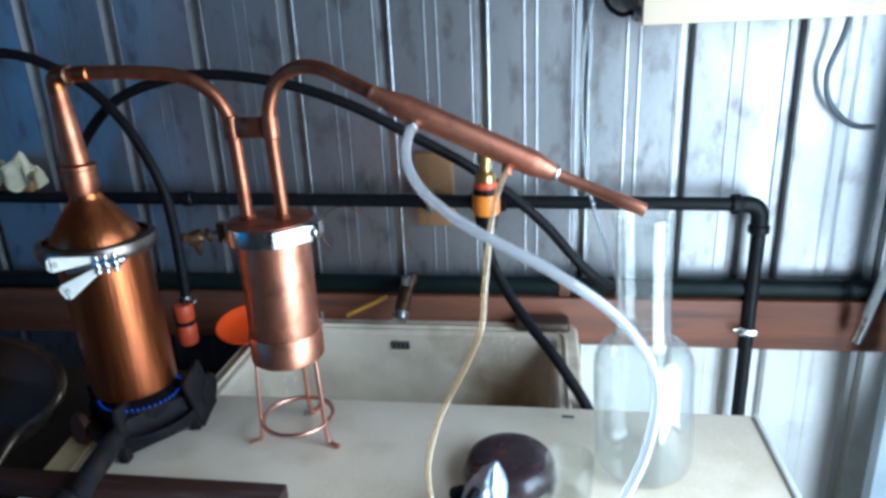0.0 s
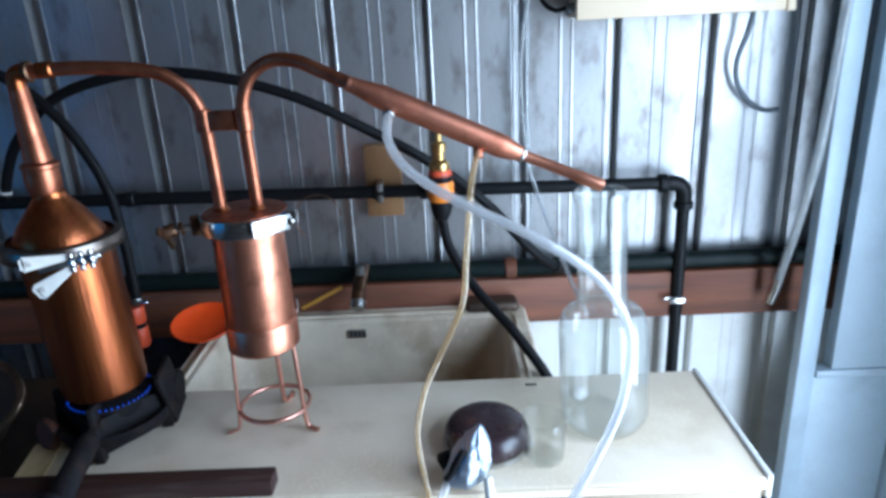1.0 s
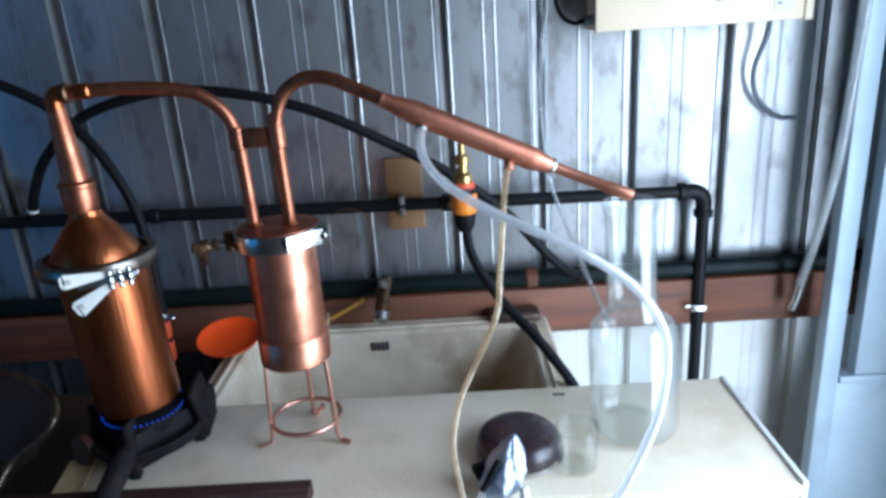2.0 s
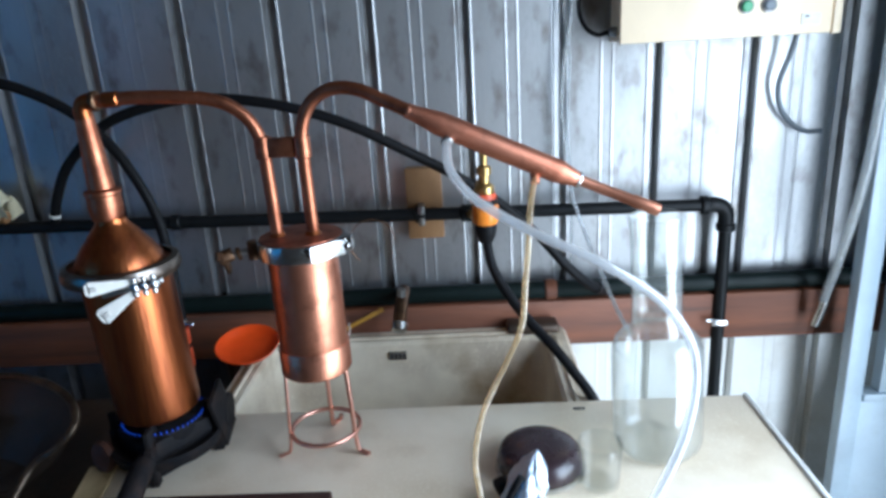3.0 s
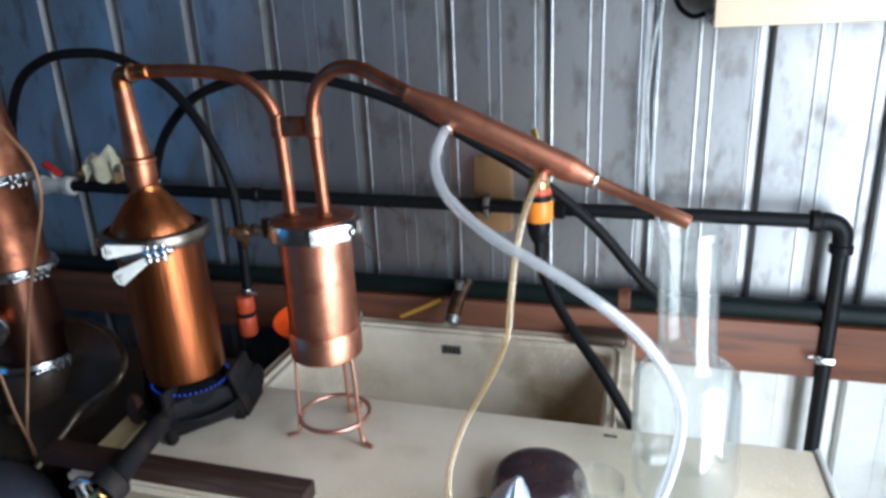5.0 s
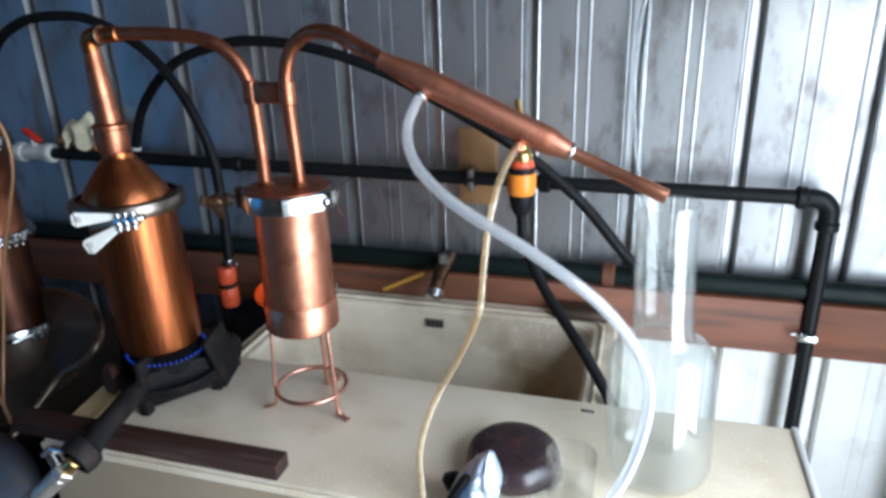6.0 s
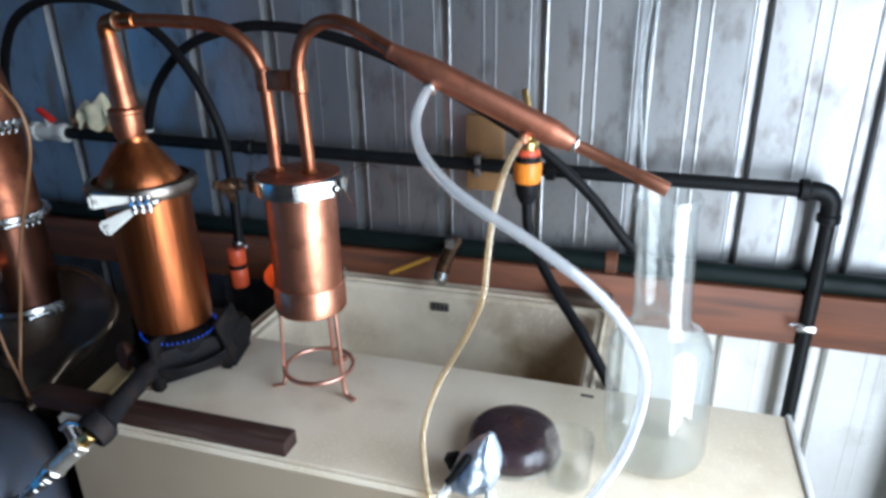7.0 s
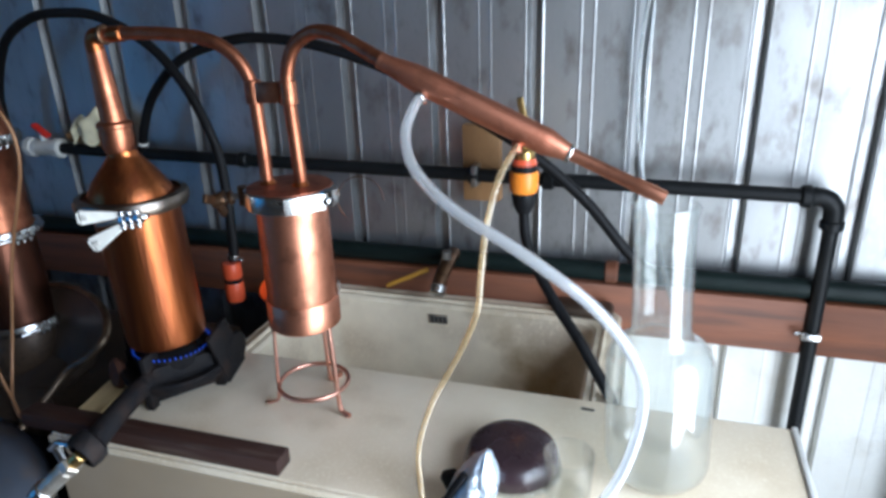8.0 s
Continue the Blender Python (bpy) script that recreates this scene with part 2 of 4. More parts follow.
def mesh_object(name, bm, mat, origin, smooth=True):
    bm.normal_update()
    bmesh.ops.recalc_face_normals(bm, faces=bm.faces)
    me = bpy.data.meshes.new(name)
    bmesh.ops.translate(bm, verts=bm.verts, vec=-Vector(origin))
    bm.to_mesh(me)
    bm.free()
    me.materials.append(mat)
    if smooth:
        me.shade_smooth()
        me.set_sharp_from_angle(angle=radians(38))
    return new(name, me)


def part(name, bm, mat, parent, label="", smooth=True):
    ob = mesh_object(name, bm, mat, ORIGIN[parent.name], smooth)
    ob.parent = parent
    ORIGIN[ob.name] = ORIGIN[parent.name]
    return tagged(ob, label)


def solid(name, bm, mat, at, label, category, group="", kind="", smooth=True):
    ob = mesh_object(name, bm, mat, at, smooth)
    ob.location = at
    ORIGIN[ob.name] = Vector(at)
    return tagged(ob, label, category, group, kind)


def structure(name, bm, mat, label="", smooth=False):
    ob = mesh_object(name, bm, mat, (0, 0, 0), smooth)
    ORIGIN[ob.name] = Vector((0, 0, 0))
    return tagged(ob, label, "", "", "structure")


def box(x0, x1, y0, y1, z0, z1, bevel=0.0, segs=2, bm=None):
    """A box with rounded edges; added to bm where one is given."""
    b = bmesh.new()
    r = bmesh.ops.create_cube(b, size=1)
    for v in r["verts"]:
        v.co = Vector(((x0 + x1) / 2 + v.co.x * (x1 - x0), (y0 + y1) / 2 + v.co.y * (y1 - y0), (z0 + z1) / 2 + v.co.z * (z1 - z0)))
    if bevel:
        bmesh.ops.bevel(b, geom=b.edges[:], offset=bevel, segments=segs, affect="EDGES", profile=0.5)
    return join(bm, b)


def join(bm, b):
    if bm is None:
        return b
    me = bpy.data.meshes.new("join")
    b.to_mesh(me)
    b.free()
    bm.from_mesh(me)
    bpy.data.meshes.remove(me)
    return bm


def move(bm, m):
    bmesh.ops.transform(bm, matrix=m, verts=bm.verts)
    return bm


def lathe(profile, axis=(0, 0, 0), segs=40, bm=None, way=None):
    """Turns (radius, height) pairs about the vertical through axis, or about the direction way; closed where the radius is 0."""
    b = bmesh.new()
    rings = []
    for r, z in profile:
        if r <= 1e-6:
            rings.append([b.verts.new((0, 0, z))])
        else:
            rings.append([b.verts.new((r * math.cos(2 * math.pi * i / segs), r * math.sin(2 * math.pi * i / segs), z)) for i in range(segs)])
    for a, c in zip(rings, rings[1:]):
        for i in range(segs):
            j = (i + 1) % segs
            if len(a) == 1 and len(c) == 1:
                break
            if len(a) == 1:
                b.faces.new((a[0], c[i], c[j]))
            elif len(c) == 1:
                b.faces.new((a[i], c[0], a[j]))
            else:
                b.faces.new((a[i], c[i], c[j], a[j]))
    q = Vector(way).normalized().to_track_quat("Z", "Y").to_matrix().to_4x4() if way is not None else Matrix()
    move(b, Matrix.Translation(axis) @ q)
    return join(bm, b)


def spline(points, steps=8):
    """A smooth line through the points (Catmull-Rom)."""
    p = [Vector(q) for q in points]
    p = [2 * p[0] - p[1]] + p + [2 * p[-1] - p[-2]]
    out = []
    for a, b_, c, d in zip(p, p[1:], p[2:], p[3:]):
        for s in range(steps):
            u = s / steps
            out.append(0.5 * (2 * b_ + (c - a) * u + (2 * a - 5 * b_ + 4 * c - d) * u * u + (3 * b_ - a - 3 * c + d) * u ** 3))
    return out + [p[-2]]


def tube(points, r, segs=12, steps=8, bm=None, closed=False, hollow=0.0):
    """A round tube along a smooth line; r may be a number or a function of the share of the way. hollow: the bore's radius."""
    line = spline(points, steps) if steps else [Vector(q) for q in points]
    b = bmesh.new()
    n = len(line)
    tang = [(line[(i + 1) % n if closed else min(i + 1, n - 1)] - line[(i - 1) % n if closed else max(i - 1, 0)]).normalized() for i in range(n)]
    side = tang[0].orthogonal().normalized()
    shells = []
    for k in ((0, 1) if hollow else (0,)):
        s, rings = side.copy(), []
        for i in range(n):
            s = (s - tang[i] * s.dot(tang[i])).normalized()
            up = tang[i].cross(s)
            rad = (r(i / (n - 1)) if callable(r) else r) if k == 0 else hollow
            rings.append([b.verts.new(line[i] + rad * (math.cos(2 * math.pi * j / segs) * s + math.sin(2 * math.pi * j / segs) * up)) for j in range(segs)])
        shells.append(rings)
        for i in range(n if closed else n - 1):
            a, c = rings[i], rings[(i + 1) % n]
            for j in range(segs):
                b.faces.new((a[j], a[(j + 1) % segs], c[(j + 1) % segs], c[j]))
    if not closed:
        for e in (0, -1):
            if hollow:
                a, c = shells[0][e], shells[1][e]
                for j in range(segs):
                    b.faces.new((a[j], a[(j + 1) % segs], c[(j + 1) % segs], c[j]))
            else:
                b.faces.new(shells[0][e])
    return join(bm, b)


def rod(a, b_, r, segs=14, bm=None, r2=None):
    """A straight rod with softened ends."""
    a, b_ = Vector(a), Vector(b_)
    d = (b_ - a).length
    r2 = r if r2 is None else r2
    c, e = min(r * 0.15, d * 0.2), min(r2 * 0.15, d * 0.2)
    return lathe([(0, 0), (r - c, 0), (r, c), (r2, d - e), (r2 - e, d), (0, d)], a, segs, bm, b_ - a)


def circle(center, r, n=36, normal=(0, 0, 1)):
    q = Vector(normal).normalized().to_track_quat("Z", "Y")
    return [Vector(center) + q @ Vector((r * math.cos(2 * math.pi * i / n), r * math.sin(2 * math.pi * i / n), 0)) for i in range(n)]


def rough_up(bm, amount, scale, seed=0.0):
    for v in bm.verts:
        v.co += noise.noise_vector(v.co * scale + Vector((seed, seed * 1.7, -seed))) * amount
    return bm


# ---- the shed ----
WALL_Y, CORNER_X, PITCH, RIB = 1.28, 0.83, 0.1790, 0.044


def sheet_profile(x0, x1):
    """The profile of the wall sheet from x0 to x1: pans with a deep trough at each rib and two shallow stiffeners between."""
    pts = []
    k = math.floor((x0 - RIB) / PITCH) - 1
    while RIB + k * PITCH < x1 + PITCH:
        c = RIB + k * PITCH
        for dx, dy in ((-0.0165, 0), (-0.0148, -0.0012), (-0.0132, -0.0007), (-0.0124, 0.0015), (-0.0072, 0.0170), (0.0104, 0.0190), (0.0120, 0.002), (0.0128, -0.0006), (0.0148, -0.0009), (0.0170, 0)):
            pts.append((c + dx, dy))
        for s in (-0.011, 0.011):
            m = c + PITCH / 2 + s
            pts += [(m - 0.0032, 0), (m - 0.0008, -0.0005), (m + 0.0008, -0.0005), (m + 0.0032, 0)]
        k += 1
    inner = [p for p in pts if x0 < p[0] < x1]
    return [(x0, 0)] + inner + [(x1, 0)]


def wall_sheet(x0, x1, z0, z1, turn=None):
    prof = sheet_profile(x0, x1)
    b = bmesh.new()
    rows = 4
    grid = []
    for i in range(rows + 1):
        z = z0 + (z1 - z0) * i / rows
        row = []
        for x, dy in prof:
            buckle = 0.0028 * noise.noise(Vector((x * 4.2, z * 0.7, 3.0)))
            row.append(b.verts.new((x, WALL_Y + dy + buckle, z)))
        grid.append(row)
    back = [[b.verts.new(v.co + Vector((0, 0.0012, 0))) for v in row] for row in grid]
    for g in (grid, back):
        for a, c in zip(g, g[1:]):
            for j in range(len(prof) - 1):
                b.faces.new((a[j], a[j + 1], c[j + 1], c[j]))
    for a, c in ((grid[0], back[0]), (grid[-1], back[-1])):
        for j in range(len(prof) - 1):
            b.faces.new((a[j], a[j + 1], c[j + 1], c[j]))
    if turn:
        move(b, turn)
    return b


wall_back = structure("wall_back", box(-2.7, CORNER_X + 0.1, 1.325, 1.4, 0, 2.6), ROOFING, "outer boarding behind ribbed galvanised sheets")
for i, (a, c) in enumerate(((-2.66, -1.95), (-1.95, -1.23), (-1.23, -0.51), (-0.51, 0.118), (0.118, 0.66), (0.66, CORNER_X - 0.004))):
    part("sheet", wall_sheet(a, c, 0.915, 2.55), ZINC, wall_back, smooth=False)
    part("sheet", wall_sheet(a, c, 0.02, 0.90), PALE_SHEET if a > -0.6 else ZINC, wall_back, smooth=False)

# Unseen floor, roof and walls close the room off and set its fill.
floor = structure("floor", box(-2.7, CORNER_X + 0.1, -3.05, 1.4, -0.08, 0.0), CONCRETE, "stained grey concrete floor")
ceiling = structure("ceiling", box(-2.7, CORNER_X + 0.1, -3.05, 1.4, 2.6, 2.66), ROOFING, "unseen dull roof closing the shed")
wall_left = structure("wall_left", box(-2.78, -2.7, -0.25, 1.4, 0, 2.6), ROOFING, "unseen grey boarded side wall with an added blue-sheeted opening")
part("near_panel", box(-2.78, -2.7, -3.05, -1.95, 0, 2.6), ROOFING, wall_left, smooth=False)
part("sill_panel", box(-2.78, -2.7, -1.95, -0.25, 0, 0.45), ROOFING, wall_left, smooth=False)
part("lintel", box(-2.78, -2.7, -1.95, -0.25, 2.1, 2.6), ROOFING, wall_left, smooth=False)
# Added blue sheet, itself unseen, gives the back wall its blue reflections.
part("reflection_sheet", box(-2.745, -2.742, -1.95, -0.25, 0.45, 2.1), REFLECTED_BLUE, wall_left, "unseen blue sheet added for the blue reflections on the wall", smooth=False)

# side wall at the corner: a translucent sheet beside the corner, then a doorway towards the camera
wall_right = structure("wall_right", box(CORNER_X + 0.03, CORNER_X + 0.1, 1.2, 1.325, 0, 2.6), ROOFING, "shed side wall with a pale sheet and an open doorway")
part("lintel", box(CORNER_X + 0.03, CORNER_X + 0.1, -0.4, 0.66, 2.08, 2.6), ROOFING, wall_right, smooth=False)
part("near_panel", box(CORNER_X + 0.03, CORNER_X + 0.1, -3.05, -0.4, 0, 2.6), ROOFING, wall_right, smooth=False)
turn_right = Matrix.Translation((CORNER_X - WALL_Y + 0.004, 0, 0)) @ Matrix.Translation((WALL_Y, WALL_Y, 0)) @ Matrix.Rotation(radians(-90), 4, "Z") @ Matrix.Translation((-WALL_Y, -WALL_Y, 0))
# Added backlit sheet: its glow stands for the bright glare beside the corner.
part("sheet", wall_sheet(WALL_Y + 0.004, WALL_Y + 0.62, 0.02, 2.55, turn_right), TRANSLUCENT, wall_right, "pale translucent ribbed sheet added for the bright glare", smooth=False)
part("door_jamb", box(CORNER_X - 0.02, CORNER_X + 0.12, 0.63, 0.672, 0, 2.08, 0.004), WHITE_PLASTIC, wall_right, "white painted door jamb")

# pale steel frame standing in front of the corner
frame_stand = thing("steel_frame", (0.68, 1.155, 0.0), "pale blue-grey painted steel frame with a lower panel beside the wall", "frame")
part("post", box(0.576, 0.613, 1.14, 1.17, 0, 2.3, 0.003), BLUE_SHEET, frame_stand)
# Widened past the post: its pale blue also stands for haze over dark wall.
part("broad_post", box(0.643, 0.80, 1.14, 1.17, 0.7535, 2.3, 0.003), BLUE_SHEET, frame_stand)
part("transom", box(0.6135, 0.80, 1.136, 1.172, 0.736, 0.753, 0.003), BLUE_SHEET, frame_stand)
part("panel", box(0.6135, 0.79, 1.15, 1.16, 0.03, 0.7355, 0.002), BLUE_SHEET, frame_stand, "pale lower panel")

wall_front = structure("wall_front", box(-2.78, CORNER_X + 0.1, -3.13, -3.05, 0, 2.6), ROOFING, "unseen grey boarded wall closing the shed front")
ground = structure("ground", box(-300, 300, -300, 300, -0.3, -0.1), GROUND, "bare yard earth around the shed")

# timber rail along the wall, with the dark pipe that lies on it
rail = structure("trim_rail", rough_up(box(-2.6, 0.35, 1.236, 1.272, 0.838, 0.938, 0.004), 0.0012, 12), TIMBER, "red-brown rough timber rail on the wall", True)
part("rail_length", rough_up(box(0.353, CORNER_X - 0.035, 1.236, 1.272, 0.838, 0.938, 0.004), 0.0012, 12, 3), TIMBER, rail)

green_pipe = thing("water_pipe", (-0.9, 1.25, 0.94), "dark green water pipe lying along the timber rail", "pipe")
part("pipe", rod((-2.5, 1.252, 0.958), (CORNER_X - 0.035, 1.252, 0.958), 0.018, 18), GREEN_PIPE, green_pipe)
for x in (-1.4, 0.02):
    part("collar", rod((x - 0.012, 1.252, 0.958), (x + 0.012, 1.252, 0.958), 0.0215, 18), GREEN_PIPE if x < 0 else TIMBER, green_pipe)


# ---- black supply pipe on the wall ----
def pz(x):
    return 1.1255 - 0.0165 * (x - 0.3)


PY = 1.235
supply = thing("supply_pipe", (0.36, PY, 0.3), "black plastic water pipe with an elbow on the sheet wall", "pipe")
part("run", rod((-1.205, PY, pz(-1.205)), (0.315, PY, pz(0.315)), 0.0125, 20), BLACK_PIPE, supply)
part("drop", rod((0.36, PY, 1.079), (0.36, PY, 0.25), 0.0125, 20), BLACK_PIPE, supply)
elbow_line = [(0.318, PY, 1.125), (0.335, PY, 1.125), (0.350, PY, 1.120), (0.3585, PY, 1.108), (0.36, PY, 1.092), (0.36, PY, 1.080)]
part("elbow", tube(elbow_line, 0.0155, 18), BLACK_PIPE, supply)
part("elbow_collar", rod((0.308, PY, 1.1252), (0.325, PY, 1.1252), 0.0185, 20), BLACK_PIPE, supply)
part("elbow_collar", rod((0.36, PY, 1.088), (0.36, PY, 1.071), 0.0185, 20), BLACK_PIPE, supply)
for x, r in ((-0.235, 0.0165), (-0.72, 0.0155)):
    part("coupling", rod((x - 0.01, PY, pz(x)), (x + 0.01, PY, pz(x)), r, 20), BLACK_PIPE, supply)
part("tee", rod((-0.155, PY, pz(-0.14)), (-0.115, PY, pz(-0.14)), 0.017, 20), BLACK_PIPE, supply)
clampb = rod((0.36, PY, 0.877), (0.36, PY, 0.887), 0.0152, 20)
part("pipe_clamp", join(clampb, box(0.338, 0.372, 1.214, 1.222, 0.876, 0.888, 0.002)), STEEL, supply, "shiny steel pipe clamp")
part("clamp_screw", rod((0.33, 1.222, 0.886), (0.35, 1.222, 0.886), 0.004, 10), STEEL, supply)

solid("mounting_block", rough_up(box(-0.262, -0.19, 1.252, 1.279, 1.079, 1.222, 0.003), 0.0015, 25), PLY, (-0.22, 1.265, 1.085), "brown plywood mounting block behind the black pipe", "wood block")
solid("pipe_bracket", box(-0.238, -0.226, 1.219, 1.252, pz(-0.23) - 0.02, pz(-0.23) + 0.02, 0.003), DULL_STEEL, (-0.232, 1.24, 1.13), "dull steel pipe bracket screwed to the block", "bracket")

# valve with the orange hose connector
CX, CY, PLUG_X = -0.112, 1.075, -0.1
valve = thing("hose_tap", (CX, CY, 1.19), "brass tap on the black pipe with an orange hose connector", "tap")
part("branch", tube([(-0.135, PY - 0.01, pz(-0.14)), (-0.128, 1.17, 1.15), (-0.118, 1.11, 1.215), (CX, CY, 1.227)], 0.009, 14), BRASS, valve)
part("tap_body", lathe([(0, 1.207), (0.0160, 1.207), (0.0168, 1.210), (0.0168, 1.219), (0.0150, 1.222), (0.0095, 1.226), (0.009, 1.239), (0.0125, 1.241), (0.0125, 1.253), (0.006, 1.257), (0.006, 1.273), (0.0, 1.273)], (CX, CY, 0), 20), BRASS, valve)
part("tap_lever", move(box(-0.005, 0.005, -0.004, 0.004, 0, 0.034, 0.002), Matrix.Translation((CX, CY, 1.267)) @ Matrix.Rotation(radians(-14), 4, "Y")), BRASS, valve)
part("connector", lathe([(0, 1.155), (0.0195, 1.155), (0.0225, 1.160), (0.0225, 1.185), (0.0205, 1.189), (0, 1.189)], (CX, CY, 0), 28), ORANGE, valve, "bright orange connector sleeve")
part("black_band", lathe([(0, 1.187), (0.0202, 1.187), (0.0202, 1.201), (0, 1.201)], (CX, CY, 0), 28), RUBBER, valve)
part("collar", lathe([(0, 1.199), (0.0205, 1.199), (0.019, 1.204), (0.017, 1.209), (0, 1.209)], (CX, CY, 0), 28), RED_ORANGE, valve, "red-orange locking collar")
part("tail_nut", lathe([(0, 1.121), (0.011, 1.121), (0.0165, 1.133), (0.0195, 1.149), (0.0165, 1.157), (0, 1.157)], (CX, CY, 0), 24), RUBBER, valve)
part("side_plug", rod((PLUG_X - 0.008, PY, pz(PLUG_X)), (PLUG_X + 0.012, PY, pz(PLUG_X)), 0.0185, 16), BLACK_PIPE, valve)


def hose(name, pts, r, mat, label, category="hose", hollow=0.0, segs=14, group=""):
    return solid(name, tube(pts, r, segs, 6, hollow=hollow), mat, pts[0], label, category, group)


hose("garden_hose", [(CX, CY, 1.125), (-0.103, 1.055, 1.08), (-0.075, 1.03, 1.032), (-0.04, 1.0, 0.992), (-0.007, 0.97, 0.962), (0.019, 0.949, 0.931), (0.043, 0.930, 0.899), (0.060, 0.925, 0.86), (0.075, 0.925, 0.80), (0.085, 0.927, 0.6), (0.085, 0.93, 0.3)], 0.0085, RUBBER, "black rubber hose running from the orange connector down behind the worktop")
loop1 = thing("looped_hose", (-0.955, 1.222, 1.165), "black rubber hose arching over the wall from the supply pipe", "hose")
part("hose", tube([(-0.955, 1.222, 1.159), (-0.935, 1.215, 1.209), (-0.891, 1.208, 1.276), (-0.798, 1.192, 1.346), (-0.68, 1.179, 1.379), (-0.587, 1.171, 1.383), (-0.469, 1.155, 1.367), (-0.355, 1.148, 1.331), (-0.25, 1.153, 1.276), (-0.131, 1.171, 1.202), (-0.03, 1.177, 1.118), (0.047, 1.175, 1.03), (0.095, 1.20, 0.983), (0.125, 1.235, 0.962)], 0.0095, 14, 6), RUBBER, loop1)
part("label_clip", lathe([(0, -0.0025), (0.0108, -0.0025), (0.0110, 0.0025), (0, 0.0025)], (-0.951, 1.2200, 1.172), 16, None, (0.25, -0.1, 0.95)), WHITE_PLASTIC, loop1, "small pale clip")
part("end_nut", rod((0.105, 1.207, 0.976), (0.128, 1.238, 0.960), 0.013, 8), BLACK_PIPE, loop1)
loop2 = thing("hanging_hose", (-0.69, 1.11, 0.9), "black hose looped over the pipe with an orange plug hanging down", "hose")
part("hose", tube([(-1.31, 1.215, 1.165), (-1.30, 1.21, 1.274), (-1.225, 1.19, 1.379), (-1.125, 1.172, 1.426), (-1.033, 1.167, 1.436), (-0.947, 1.167, 1.426), (-0.846, 1.163, 1.377), (-0.777, 1.153, 1.312), (-0.736, 1.148, 1.241), (-0.713, 1.144, 1.176), (-0.699, 1.131, 1.107), (-0.692, 1.12, 1.04), (-0.689, 1.112, 0.985)], 0.0095, 14, 6), RUBBER, loop2)
part("hose_clip", lathe([(0, 0.972), (0.0115, 0.972), (0.0125, 0.978), (0.0115, 0.986), (0, 0.986)], (-0.689, 1.11, 0), 18), STEEL, loop2, "small steel hose clip")
part("clip_screw", rod((-0.68, 1.10, 0.979), (-0.66, 1.098, 0.981), 0.0045, 10), STEEL, loop2)
for z0, z1 in ((0.937, 0.97), (0.89, 0.93)):
    part("plug_sleeve", lathe([(0, z0), (0.0165, z0), (0.0185, z0 + 0.004), (0.0185, z1 - 0.004), (0.0165, z1), (0, z1)], (-0.695, 1.106, 0), 24), RED_ORANGE, loop2, "red-orange plastic connector")
part("plug_ring", lathe([(0, 0.929), (0.017, 0.929), (0.017, 0.938), (0, 0.938)], (-0.695, 1.106, 0), 24), RUBBER, loop2)

# white valve, rag
wv = thing("ball_valve", (-1.225, PY, 1.14), "white plastic ball valve with a red lever on the pipe end", "valve")
part("body", rod((-1.270, PY, pz(-1.2)), (-1.195, PY, pz(-1.2)), 0.018, 18), WHITE_PLASTIC, wv)
part("nut", rod((-1.207, PY, pz(-1.2)), (-1.185, PY, pz(-1.2)), 0.0225, 8), WHITE_PLASTIC, wv)
part("nut", rod((-1.285, PY, pz(-1.2)), (-1.263, PY, pz(-1.2)), 0.0225, 8), WHITE_PLASTIC, wv)
part("stem", rod((-1.235, PY, pz(-1.2)), (-1.235, PY, pz(-1.2) + 0.032), 0.008, 12), WHITE_PLASTIC, wv)
part("lever", move(box(-0.012, 0.034, -0.008, 0.008, -0.004, 0.006, 0.003), Matrix.Translation((-1.247, PY, pz(-1.2) + 0.044)) @ Matrix.Rotation(radians(36), 4, "Y")), RED, wv, "red plastic lever")
rag_b = bmesh.new()
bmesh.ops.create_grid(rag_b, x_segments=22, y_segments=22, size=0.5)
for v in rag_b.verts:
    u, w = v.co.x, v.co.y
    fold = 0.010 * math.sin(u * 11 + w * 3) + 0.012 * noise.noise(Vector((u * 4, w * 4, 2)))
    drop = max(0, abs(w) - 0.12) * 0.12
    v.co = Vector((-1.082 + u * 0.084 + 0.01 * noise.noise(Vector((w * 3, u * 2, 7))), PY - 0.005 + math.copysign(min(abs(w), 0.25), w) * 0.09 + fold * 0.4, pz(-1.07) + 0.066 + 0.034 * (0.35 + noise.noise(Vector((u * 3 + 5, w * 3, 1)))) * max(0, 1 - abs(u) * 1.4) - drop + fold * 0.5))
bmesh.ops.solidify(rag_b, geom=rag_b.faces[:], thickness=0.003)
solid("rag", rag_b, CLOTH, (-1.075, PY, 1.17), "crumpled pale rag draped over the black pipe", "rag")
solid("pipe_bark", rough_up(rod((-1.15, PY - 0.01, pz(-1.1) + 0.033), (-1.05, PY - 0.01, pz(-1.05) + 0.024), 0.013, 14), 0.005, 60), PLY, (-1.08, PY, 1.175), "short brown wood piece tied on the black pipe", "wood piece")

# ---- control box ----
cb = thing("control_box", (0.32, 1.278, 1.43), "cream steel switch box with green and dark buttons", "switch box")
part("body", box(0.138, 0.497, 1.19, 1.279, 1.437, 1.62, 0.003), CREAM, cb)
part("cover", box(0.133, 0.489, 1.175, 1.1885, 1.434, 1.625, 0.003), CREAM, cb)
part("end_cover", box(0.4905, 0.506, 1.175, 1.1885, 1.432, 1.625, 0.003), CREAM, cb)
